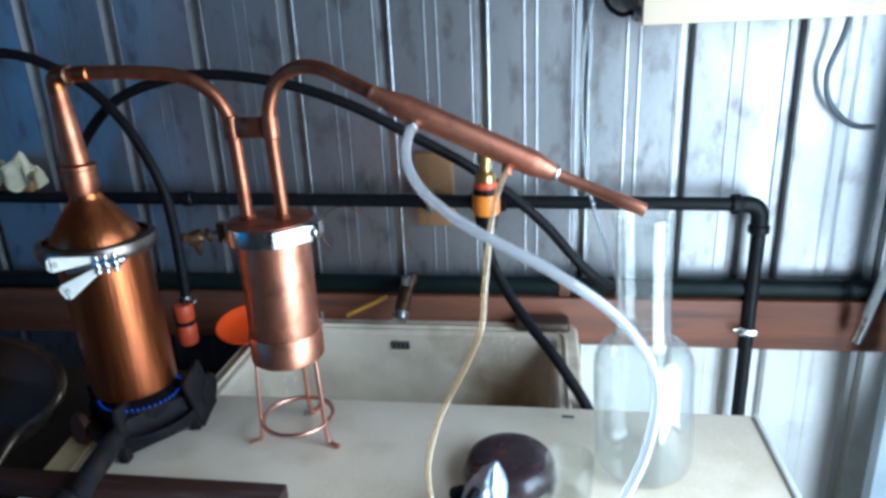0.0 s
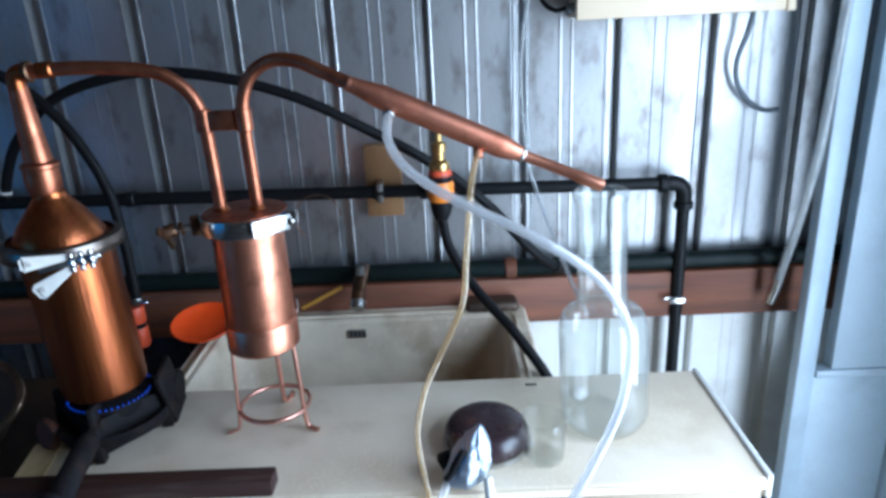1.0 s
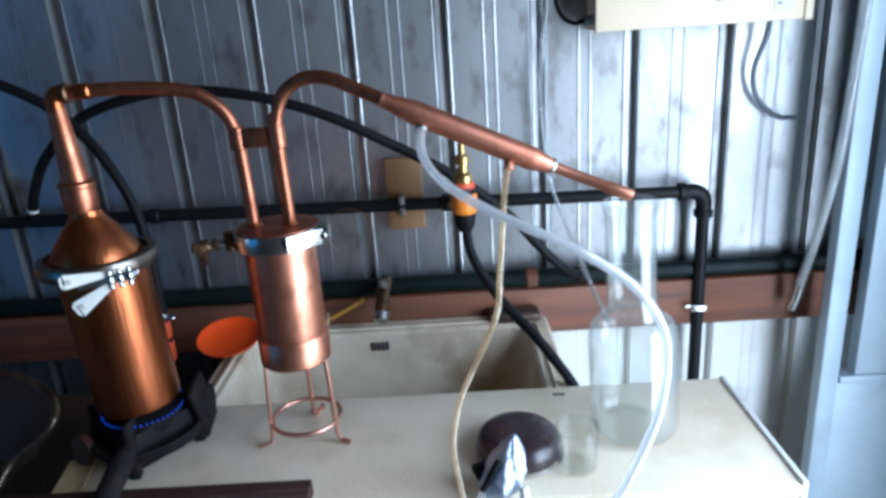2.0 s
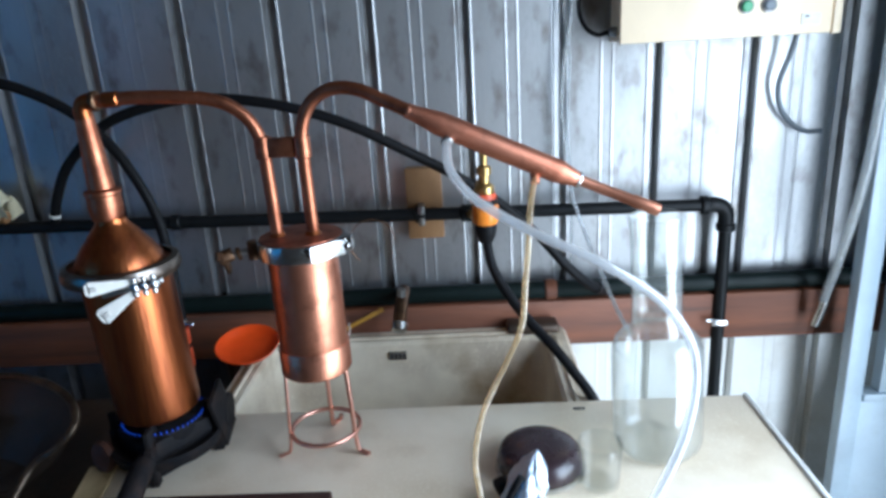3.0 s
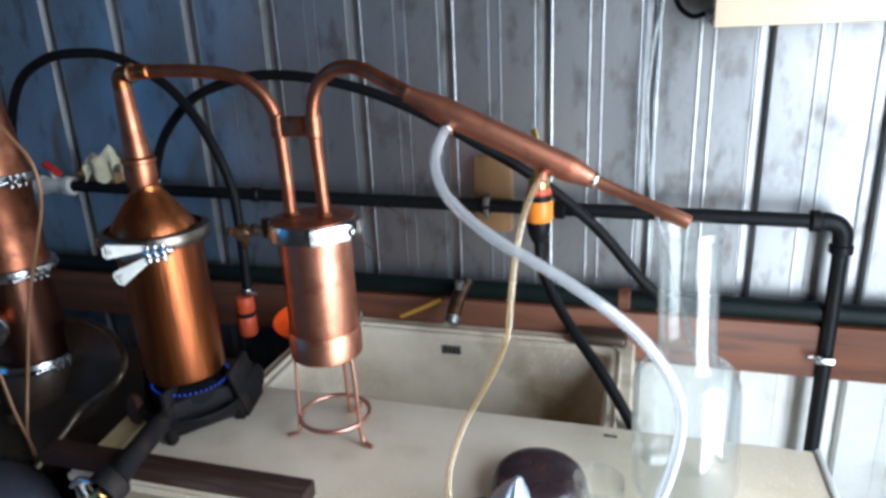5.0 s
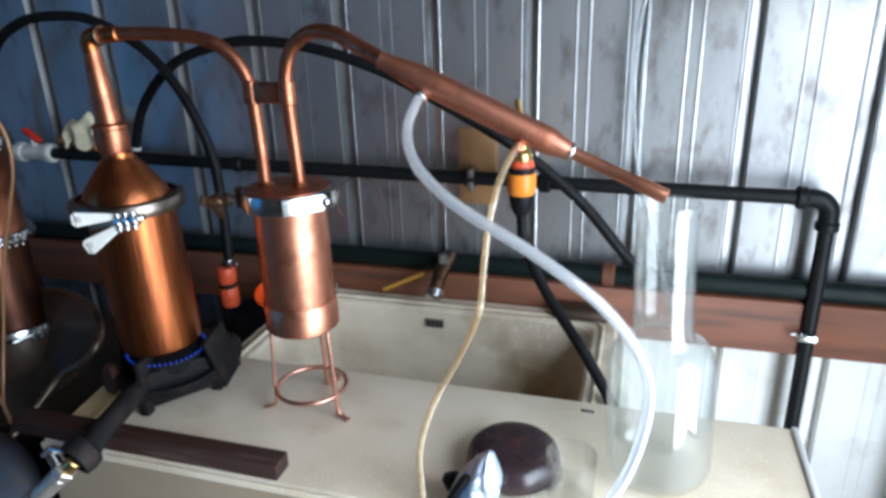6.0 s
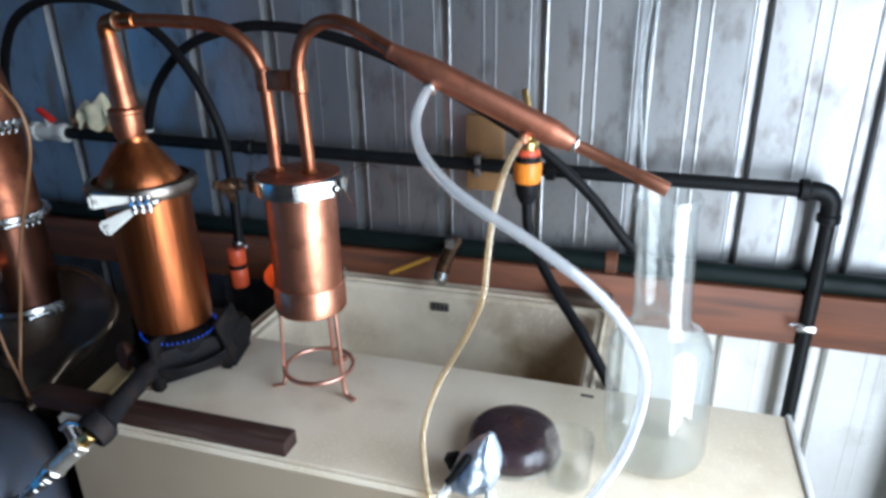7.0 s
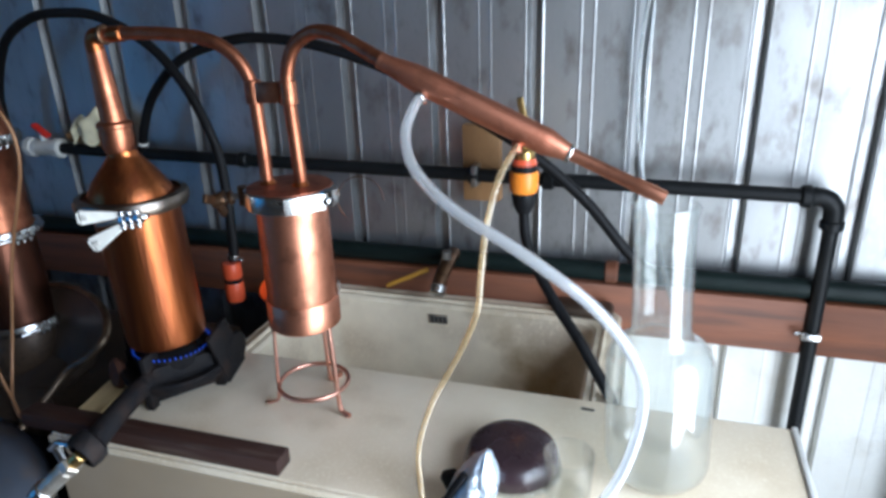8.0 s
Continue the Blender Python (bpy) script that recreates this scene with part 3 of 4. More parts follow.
for nm, x, m_ in (("green_button", 0.343, GREEN_BUTTON), ("dark_button", 0.381, GREY_PVC)):
    part("bezel", lathe([(0.0125, 0), (0.0125, 0.003), (0.0095, 0.004), (0.0095, 0)], (x, 1.1745, 1.484), 24, None, (0, -1, 0)), DULL_STEEL, cb)
    part(nm, lathe([(0, 0), (0.0092, 0), (0.0092, 0.006), (0.007, 0.008), (0, 0.008)], (x, 1.1745, 1.484), 24, None, (0, -1, 0)), m_, cb)
part("rating_plate", box(0.437, 0.468, 1.1735, 1.1749, 1.449, 1.467, 0.0003, 1), WHITE_PLASTIC, cb, "small white rating plate")
part("plate_print", box(0.442, 0.449, 1.1731, 1.1737, 1.461, 1.464), INK, cb)
part("gland", rod((0.148, 1.225, 1.455), (0.124, 1.225, 1.455), 0.009, 14), GREY_PVC, cb)
hose("power_cable", [(0.124, 1.225, 1.455), (0.105, 1.235, 1.452), (0.085, 1.245, 1.468), (0.076, 1.255, 1.5), (0.08, 1.262, 1.56), (0.08, 1.266, 1.75), (0.08, 1.268, 2.3)], 0.0042, RUBBER, "black power cable bending into the switch box", "cable")
hose("loose_cable", [(0.462, 1.235, 1.44), (0.458, 1.245, 1.40), (0.446, 1.255, 1.345), (0.456, 1.26, 1.30), (0.482, 1.262, 1.268), (0.505, 1.255, 1.255), (0.528, 1.24, 1.256)], 0.0048, GREY_PVC, "grey cable looping below the switch box", "cable")
hose("thin_clear_hose", [(0.066, 1.262, 2.3), (0.064, 1.26, 1.75), (0.062, 1.255, 1.5), (0.050, 1.25, 1.42), (0.044, 1.245, 1.33), (0.049, 1.235, 1.235), (0.06, 1.225, 1.16), (0.085, 1.20, 1.08), (0.116, 1.14, 0.99), (0.135, 1.10, 0.945), (0.145, 1.085, 0.925)], 0.0044, TUBE_CLEAR, "thin clear hose hanging down the sheet wall", "hose", 0.003, group="thin clear hoses on the wall")
hose("thin_clear_hose", [(0.048, 1.262, 2.3), (0.048, 1.262, 1.75), (0.05, 1.262, 1.5), (0.060, 1.258, 1.42), (0.056, 1.25, 1.33), (0.058, 1.247, 1.235), (0.063, 1.247, 1.1), (0.06, 1.247, 0.99)], 0.0032, TUBE_CLEAR, "second thin clear hose beside the first on the wall", "hose", 0.0022, group="thin clear hoses on the wall")
hang = thing("hanging_clear_hose", (0.55, 1.19, 0.87), "clear plastic hose hanging by the corner with a metal end", "hose")
part("hose", tube([(0.55, 1.10, 2.3), (0.55, 1.10, 1.8), (0.55, 1.10, 1.5), (0.549, 1.105, 1.38), (0.548, 1.12, 1.2), (0.546, 1.155, 1.05), (0.542, 1.185, 0.945), (0.540, 1.195, 0.905)], 0.0085, 14, 6, hollow=0.006), TUBE_HAZY, hang)
part("ferrule", tube([(0.5415, 1.187, 0.935), (0.540, 1.195, 0.905), (0.536, 1.202, 0.878)], 0.0095, 14, 4), STEEL, hang, "crimped steel hose end")

# ---- sink ----
SX0, SX1, SY0, SY1, SZ = -0.59, 0.045, 0.70, 1.234, 0.888
sink = thing("laundry_sink", ((SX0 + SX1) / 2, 1.0, 0.0), "old white stained laundry sink standing against the wall", "sink")


def rounded(x0, x1, y0, y1, r, z, n=6):
    out = []
    for cx, cy, a0 in ((x1 - r, y1 - r, 0), (x0 + r, y1 - r, 90), (x0 + r, y0 + r, 180), (x1 - r, y0 + r, 270)):
        for i in range(n + 1):
            a = radians(a0 + 90 * i / n)
            out.append(Vector((cx + r * math.cos(a), cy + r * math.sin(a), z)))
    return out


def loft(loops, cap_end=True):
    b = bmesh.new()
    rings = [[b.verts.new(p) for p in lp] for lp in loops]
    n = len(rings[0])
    for a, c in zip(rings, rings[1:]):
        for j in range(n):
            b.faces.new((a[j], a[(j + 1) % n], c[(j + 1) % n], c[j]))
    if cap_end:
        b.faces.new(rings[-1])
    return b


IX0, IX1, IY0, IY1 = SX0 + 0.045, SX1 - 0.045, SY0 + 0.03, 1.178
basin = loft([rounded(SX0 + 0.03, SX1 - 0.03, SY0 + 0.03, SY1 - 0.03, 0.03, 0.58), rounded(SX0 + 0.012, SX1 - 0.012, SY0 + 0.01, SY1 - 0.002, 0.03, 0.84), rounded(SX0, SX1, SY0, SY1, 0.025, 0.852), rounded(SX0, SX1, SY0, SY1, 0.025, SZ - 0.005), rounded(SX0 + 0.005, SX1 - 0.005, SY0 + 0.005, SY1 - 0.005, 0.022, SZ),
              rounded(IX0 - 0.006, IX1 + 0.006, IY0 - 0.006, IY1 + 0.006, 0.04, SZ), rounded(IX0, IX1, IY0, IY1, 0.036, SZ - 0.006), rounded(IX0 + 0.012, IX1 - 0.012, IY0 + 0.01, IY1 - 0.002, 0.045, 0.70), rounded(IX0 + 0.03, IX1 - 0.03, IY0 + 0.03, IY1 - 0.022, 0.05, 0.655)])
bmesh.ops.contextual_create(basin, geom=[e for e in basin.edges if e.is_boundary])
part("basin", basin, CERAMIC, sink)
part("rim_ridge", tube(rounded(IX0 - 0.02, IX1 + 0.02, IY0 - 0.015, IY1 + 0.02, 0.04, SZ + 0.001), 0.004, 8, 0, closed=True), CERAMIC, sink)
part("seam", rough_up(box(-0.5775, -0.5685, 0.93, 1.19, SZ + 0.0003, SZ + 0.0016, 0.0005, 1), 0.0008, 60), SEAM_DIRT, sink, "brown dirty seam along the rim")
part("seam", rough_up(box(-0.54, 0.0, 1.206, 1.2105, SZ + 0.0003, SZ + 0.0014, 0.0005, 1), 0.0008, 60), SEAM_DIRT, sink, "brown dirty seam along the rim")
ovf = part("overflow", box(-0.313, -0.277, 1.1735, 1.178, 0.851, 0.868, 0.001), DULL_STEEL, sink, "dark slotted overflow grille")
for i in range(4):
    part("slot", box(-0.309 + i * 0.0083, -0.3045 + i * 0.0083, 1.1725, 1.175, 0.854, 0.865), INK, ovf)
for x in (SX0 + 0.06, SX1 - 0.06):
    for y in (SY0 + 0.06, SY1 - 0.06):
        part("leg", box(x - 0.02, x + 0.02, y - 0.02, y + 0.02, 0, 0.582, 0.003), DULL_STEEL, sink)
part("drain", lathe([(0, 0.6565), (0.03, 0.6565), (0.032, 0.658), (0.02, 0.659), (0, 0.658)], (-0.25, 1.0, 0), 24), STEEL, sink)

bib = thing("wall_tap", (-0.283, 1.236, 0.93), "worn grey metal bib tap above the sink", "tap")
part("spout", tube([(-0.279, 1.238, 0.975), (-0.280, 1.205, 0.972), (-0.282, 1.165, 0.955), (-0.283, 1.142, 0.935)], 0.0135, 16, 6), TARNISH, bib)
part("nozzle", rod((-0.2825, 1.150, 0.944), (-0.2835, 1.137, 0.930), 0.0155, 16), STEEL, bib, "bright threaded nozzle")
part("packing_nut", rod((-0.280, 1.196, 0.974), (-0.280, 1.194, 0.996), 0.009, 8), DULL_STEEL, bib)
solid("yellow_stick", move(box(-0.045, 0.045, -0.0035, 0.0035, -0.004, 0.004, 0.001), Matrix.Translation((-0.36, 1.19, 0.935)) @ Matrix.Rotation(radians(-24), 4, "Y") @ Matrix.Rotation(radians(8), 4, "Z")), YELLOW, (-0.36, 1.19, 0.93), "short yellow wooden stick leaning on the sink rim", "stick")
capb = rough_up(box(-0.075, 0.030, 1.182, 1.230, 0.8895, 0.909, 0.008, 3), 0.002, 40)
solid("dark_dish", capb, DARK_STEEL, (-0.02, 1.2, 0.889), "flat dark dish on the back corner of the sink", "dish")

bowl_b = lathe([(0, 0), (0.030, 0.0), (0.044, 0.004), (0.053, 0.010), (0.0575, 0.0165), (0.0592, 0.0172), (0.0598, 0.0158), (0.0545, 0.0085), (0.045, 0.0015), (0.031, -0.0025), (0, -0.0025)], segs=40)
move(bowl_b, Matrix.Translation((-0.572, 1.115, 0.915)) @ Matrix.Rotation(radians(13), 4, "X") @ Matrix.Rotation(radians(2), 4, "Y"))
solid("orange_bowl", bowl_b, BOWL, (-0.577, 1.115, 0.89), "shallow orange plastic bowl tilted on the sink rim", "bowl")

# ---- worktop ----
TX0, TX1, TY0, TY1, TZ = -0.69, 0.277, 0.648, 0.912, 0.90
wt = thing("worktop_cabinet", (-0.2, 0.78, 0.0), "white laminate worktop on a cream cabinet, lightly stained", "worktop")
part("top", box(TX0, TX1, TY0, TY1, TZ - 0.018, TZ, 0.003, 3), LAMINATE, wt)
part("edge_strip", box(TX1 + 0.0005, TX1 + 0.008, TY0, TY1, TZ - 0.03, TZ + 0.004, 0.002), WHITE_PLASTIC, wt, "raised white edge strip")
part("front_lip", box(TX0, TX1, TY0 - 0.005, TY0 - 0.0005, TZ - 0.013, TZ - 0.002, 0.002), LAMINATE, wt)
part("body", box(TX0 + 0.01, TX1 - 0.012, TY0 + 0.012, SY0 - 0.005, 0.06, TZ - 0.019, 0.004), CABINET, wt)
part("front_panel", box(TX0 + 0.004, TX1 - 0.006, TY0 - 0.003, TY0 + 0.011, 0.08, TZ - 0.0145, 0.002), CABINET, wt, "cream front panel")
for x in (TX0 + 0.05, TX1 - 0.05):
    part("foot", box(x - 0.02, x + 0.02, TY0 + 0.015, SY0 - 0.012, 0, 0.06, 0.003), DULL_STEEL, wt)
solid("black_fleck", rough_up(box(0.008, 0.026, 0.885, 0.890, TZ, TZ + 0.0016, 0.0006, 1), 0.001, 90), INK, (0.017, 0.888, TZ), "small black fleck on the worktop", "debris")
solid("wooden_bar", rough_up(box(-0.74, -0.333, 0.650, 0.681, TZ + 0.0002, TZ + 0.0225, 0.0025), 0.0006, 30), DARK_WOOD, (-0.55, 0.68, TZ), "dark brown wooden bar lying on the worktop's front edge", "wooden bar")
solid("pale_board", move(box(-0.019, 0.019, -0.042, 0.042, TZ + 0.0003, TZ + 0.006, 0.001), Matrix.Translation((-0.676, 0.736, 0)) @ Matrix.Rotation(radians(10), 4, "Z")), PALE_WOOD, (-0.69, 0.745, TZ), "thin pale wood strip lying under the burner", "wood strip")

# ---- tripod column ----
KX, KY = -0.3645, 0.808
col = thing("copper_column", (KX, KY, TZ), "copper condensing column on a thin three-legged copper stand", "still column")
part("stand_ring", tube(circle((KX + 0.002, KY, 0.936), 0.049), 0.0032, 10, 0, closed=True), PINK_COPPER, col)
for fx, fy in ((-0.412, 0.792), (-0.318, 0.792), (KX, 0.862)):
    d = (Vector((fx, fy, 0)) - Vector((KX, KY, 0))).normalized()
    top = Vector((KX, KY, 1.05)) + d * 0.044
    low = Vector((KX, KY, 0.915)) + d * 0.051
    tip = Vector((KX, KY, TZ + 0.0036)) + d * 0.069
    foot = [tip] if fy < 0.85 else [tip - d * 0.010, tip + Vector((0.004, 0, 0.0)), tip + Vector((0.010, -0.003, 0.005)), tip + Vector((0.011, -0.006, 0.012))]
    part("leg", tube([top, (top + low) / 2, low, low * 0.5 + tip * 0.5 + Vector((0, 0, -0.004))] + foot, 0.0024 if fx < -0.4 else 0.0034, 10, 5), PINK_COPPER, col)
body_c = part("body", lathe([(0, 1.04), (0.0455, 1.04), (0.0465, 1.045), (0.0465, 1.20), (0.050, 1.203), (0.050, 1.208), (0, 1.208)], (KX, KY, 0), 56), COPPER, col)
part("base_sleeve", lathe([(0, 1.033), (0.047, 1.033), (0.0488, 1.035), (0.0488, 1.071), (0.0478, 1.0725), (0.0462, 1.0725)], (KX, KY, 0), 56), COPPER, col)
part("seam_tab", tube([(KX + 0.047, KY + 0.012, 1.072), (KX + 0.049, KY + 0.014, 1.08), (KX + 0.0485, KY + 0.014, 1.092)], 0.0012, 8, 4), DULL_STEEL, col)
part("lid", lathe([(0, 1.209), (0.052, 1.209), (0.0535, 1.212), (0.0545, 1.2255), (0.0535, 1.2275), (0.046, 1.228), (0.044, 1.2285), (0, 1.2295)], (KX, KY, 0), 56), LID_COPPER, col, "dull reddish copper lid")
band = part("clamp_band", lathe([(0.0545, 1.202), (0.0585, 1.204), (0.0595, 1.215), (0.0585, 1.2255), (0.0565, 1.2265), (0.0552, 1.2255), (0.0540, 1.205), (0.0545, 1.202)], (KX, KY, 0), 16), STEEL, col, "bright stainless clamp band")
part("band_lug", box(KX + 0.0555, KX + 0.072, KY - 0.024, KY - 0.006, 1.209, 1.229, 0.002), STEEL, band)
# Added flat plate stands for the glare along band and lug.
part("latch_plate", move(box(-0.025, 0.027, -0.0015, 0.0015, 1.206, 1.2265, 0.001), Matrix.Translation((KX + 0.043, KY - 0.0445, 0)) @ Matrix.Rotation(radians(43), 4, "Z")), STEEL, band, "flat bright plate added for the glare on band and lug")
part("lug_screw", rod((KX + 0.064, KY - 0.03, 1.217), (KX + 0.064, KY + 0.004, 1.217), 0.0048, 12), STEEL, band)
part("hinge", rod((KX - 0.062, KY - 0.012, 1.200), (KX - 0.062, KY - 0.012, 1.226), 0.007, 12), TARNISH, band)
part("bolt", rod((KX - 0.058, KY - 0.008, 1.214), (KX - 0.105, KY - 0.02, 1.205), 0.0042, 12), DULL_STEEL, band)
part("washer", rod((KX - 0.078, KY - 0.013, 1.210), (KX - 0.083, KY - 0.0145, 1.209), 0.009, 16), TARNISH, band)
wn_b = rough_up(rod((KX - 0.088, KY - 0.016, 1.210), (KX - 0.105, KY - 0.021, 1.204), 0.0095, 14), 0.002, 80)
for s in (-1, 1):
    wn_b = join(wn_b, move(box(-0.003, 0.003, -0.006, 0.006, 0.006, 0.027, 0.0018), Matrix.Translation((KX - 0.099, KY - 0.019, 1.206)) @ Matrix.Rotation(radians(68 if s > 0 else -150), 4, "X")))
part("wing_nut", wn_b, TARNISH, band, "tarnished brass wing nut")
part("wire_ring", tube(circle((KX + 0.092, KY + 0.012, 1.209), 0.030, 40, (0.15, -1, 0.1))[:27], 0.0007, 8, 0), TARNISH, col, "thin bent wire hanging off the clamp")
for x in (-0.3935, -0.347):
    part("weld_fillet", lathe([(0, 1.2275), (0.0125, 1.2275), (0.010, 1.231), (0.0085, 1.234), (0, 1.234)], (x, 0.805, 0), 20), AGED_COPPER, col)
part("riser", tube([(-0.347, 0.808, 1.226), (-0.3465, 0.804, 1.28), (-0.346, 0.800, 1.338), (-0.343, 0.797, 1.368), (-0.331, 0.793, 1.394), (-0.312, 0.789, 1.409), (-0.291, 0.784, 1.4145), (-0.266, 0.778, 1.411), (-0.238, 0.770, 1.399), (-0.20, 0.759, 1.382)], 0.0082, 18, 6), BROWN_COPPER, col, "bent copper gooseneck tube")
clip_b = box(-0.390, -0.352, 0.796, 0.806, 1.332, 1.357, 0.002)
br = part("brace", clip_b, BROWN_COPPER, col, "flat copper brace joining the two tubes")
for x, y in ((-0.3972, 0.8052), (-0.3458, 0.7995)):
    part("brace_sleeve", rod((x, y, 1.330), (x, y, 1.359), 0.0105, 20), BROWN_COPPER, br)

A, B = Vector((-0.202, 0.758, 1.3830)), Vector((-0.006, 0.768, 1.2905))
T = Vector((0.0905, 0.766, 1.2485))
axis = (B - A).normalized()
L = (B - A).length
cond = thing("condenser", (-0.1, 0.762, 1.3), "sloping copper tube condenser leading to the glass bottle", "condenser")
part("jacket", lathe([(0, -0.006), (0.0088, -0.006), (0.0094, 0.0), (0.0102, 0.008), (0.0140, 0.032), (0.0145, 0.040), (0.0145, L - 0.032), (0.0142, L - 0.026), (0.0098, L - 0.006), (0.0095, L), (0, L)], A, 36, None, axis), JACKET_COPPER, cond)
part("solder_joint", lathe([(0, 0), (0.0088, 0), (0.0096, 0.002), (0.0090, 0.005), (0, 0.005)], A - axis * 0.008, 24, None, axis), COPPER, cond)
part("solder_joint", lathe([(0, 0), (0.0102, 0), (0.0106, 0.002), (0.0098, 0.004), (0, 0.004)], B - axis * 0.003, 24, None, axis), STEEL, cond, "pale solder ring")
d2 = (T - B)
part("outlet_tube", lathe([(0, 0), (0.0068, 0), (0.0068, d2.length - 0.035), (0.0078, d2.length - 0.033), (0.0078, d2.length), (0.0064, d2.length), (0.0062, d2.length - 0.01), (0, d2.length - 0.01)], B, 24, None, d2), COPPER, cond)
for x, dz, dy in ((-0.1635, -0.018, 0.0), (-0.0605, -0.018, -0.006)):
    u = (x - A.x) / (B.x - A.x)
    p = A.lerp(B, u)
    part("water_port", rod(p + Vector((0, 0, -0.010)), p + Vector((0.0, dy - 0.004, -0.024)), 0.0058, 14), COPPER, cond)

cool = thing("cooling_hose", (-0.1635, 0.76, 1.353), "milky clear plastic hose curving from the condenser over the worktop", "hose")
part("hose", tube([(-0.1635, 0.760, 1.353), (-0.162, 0.706, 1.328), (-0.145, 0.661, 1.309), (-0.117, 0.622, 1.295), (-0.077, 0.592, 1.278), (-0.009, 0.578, 1.245), (0.050, 0.579, 1.199), (0.083, 0.591, 1.135), (0.075, 0.579, 1.062), (0.043, 0.558, 1.002), (0.010, 0.548, 0.945), (-0.022, 0.543, 0.88), (-0.045, 0.543, 0.80), (-0.06, 0.55, 0.68), (-0.07, 0.56, 0.45)], 0.0054, 16, 6, hollow=0.0038), TUBE_WHITE, cool)
part("hose_clip", rod((-0.1633, 0.7515, 1.3490), (-0.1632, 0.7465, 1.3467), 0.0072, 14), DULL_STEEL, cool, "small grey hose clip")
hose("drain_hose", [(-0.0605, 0.757, 1.299), (-0.070, 0.719, 1.275), (-0.076, 0.690, 1.236), (-0.081, 0.685, 1.189), (-0.086, 0.684, 1.140), (-0.103, 0.687, 1.095), (-0.121, 0.687, 1.058), (-0.138, 0.676, 1.022), (-0.148, 0.656, 0.978), (-0.143, 0.642, 0.933), (-0.135, 0.635, 0.885), (-0.125, 0.626, 0.8), (-0.12, 0.625, 0.5)], 0.0037, TUBE_AMBER, "thin yellowed clear hose hanging from the condenser", "hose", 0.003, 14)

# ---- pot still ----
PX, PYY = -0.602, 0.796
still = thing("pot_still", (PX, PYY, 0.975), "aged copper pot still with a conical head on a gas burner", "pot still")
POT_LEAN = Matrix.Translation((PX, PYY, 1.196)) @ Matrix.Rotation(radians(-2.4), 4, "Y") @ Matrix.Translation((-PX, -PYY, -1.196))
part("pot", move(lathe([(0, 0.984), (0.050, 0.984), (0.0545, 0.988), (0.0555, 0.996), (0.0572, 1.19), (0.066, 1.194), (0.066, 1.198), (0, 1.198)], (PX, PYY, 0), 64), POT_LEAN), AGED_COPPER, still)
part("head", lathe([(0, 1.199), (0.066, 1.199), (0.066, 1.203), (0.056, 1.205), (0.0545, 1.212), (0.046, 1.226), (0.033, 1.244), (0.0215, 1.258), (0.0185, 1.264), (0.019, 1.267), (0, 1.268)], (PX - 0.004, PYY, 0), 56), AGED_COPPER, still, "conical copper head")
part("neck_collar", lathe([(0, 1.265), (0.0178, 1.265), (0.0205, 1.272), (0.0215, 1.285), (0.0208, 1.297), (0.0225, 1.299), (0.0225, 1.303), (0.0185, 1.306), (0, 1.307)], (PX - 0.006, PYY - 0.002, 0), 40), BROWN_COPPER, still, "bulged copper collar")
part("neck", rod((PX - 0.006, PYY - 0.002, 1.304), (-0.608, 0.789, 1.400), 0.0165, 32, None, 0.0108), BROWN_COPPER, still)
part("swan_elbow", tube([(-0.608, 0.789, 1.394), (-0.6075, 0.788, 1.406), (-0.602, 0.788, 1.4130), (-0.590, 0.788, 1.4145)], 0.0108, 20, 5), AGED_COPPER, still)
part("union", rod((-0.594, 0.788, 1.4145), (-0.586, 0.788, 1.4147), 0.0125, 20), TARNISH, still, "dark solder union")
part("union", rod((-0.580, 0.7885, 1.4150), (-0.560, 0.789, 1.4156), 0.0098, 20), AGED_COPPER, still)
part("vapour_tube", tube([(-0.590, 0.788, 1.4145), (-0.54, 0.790, 1.4160), (-0.492, 0.793, 1.4135), (-0.456, 0.797, 1.409), (-0.430, 0.800, 1.399), (-0.409, 0.803, 1.379), (-0.398, 0.805, 1.350), (-0.396, 0.806, 1.31), (-0.395, 0.806, 1.27), (-0.394, 0.804, 1.226)], 0.0082, 18, 6), BROWN_COPPER, still, "copper vapour tube bending down to the column")
ring = part("clamp_ring", lathe([(0.064, 1.188), (0.0725, 1.190), (0.075, 1.196), (0.075, 1.201), (0.0725, 1.207), (0.064, 1.209), (0.0665, 1.2045), (0.067, 1.1985), (0.0665, 1.1925), (0.064, 1.188)], (PX - 0.003, PYY, 0), 56), RING_STEEL, still, "browned dull steel clamp ring")


def wing(root, tip, w0, w1, thick=0.0035):
    """A flat tapered wing plate from root to tip."""
    root, tip = Vector(root), Vector(tip)
    d = (tip - root)
    side = d.cross(Vector((0, 1, 0))).normalized()
    b = bmesh.new()
    f, g = [], []
    for p, s in ((root, w0), (tip - d * 0.08, w1), (tip, w1 * 0.62)):
        for k in (-1, 1):
            f.append(b.verts.new(p + side * s * k + Vector((0, -thick / 2, 0))))
            g.append(b.verts.new(p + side * s * k + Vector((0, thick / 2, 0))))
    for h_ in (f, g):
        b.faces.new((h_[0], h_[1], h_[3], h_[2]))
        b.faces.new((h_[2], h_[3], h_[5], h_[4]))
    for i, j in ((0, 2), (2, 4), (1, 3), (3, 5), (0, 1), (4, 5)):
        b.faces.new((f[i], f[j], g[j], g[i]))
    bmesh.ops.bevel(b, geom=b.edges[:], offset=0.0007, segments=1, affect="EDGES")
    return b


WY = 0.716
part("wing_lever", wing((-0.548, WY, 1.2050), (-0.598, WY - 0.024, 1.2045), 0.003, 0.0095), WING, ring, "pale flared clamp lever")
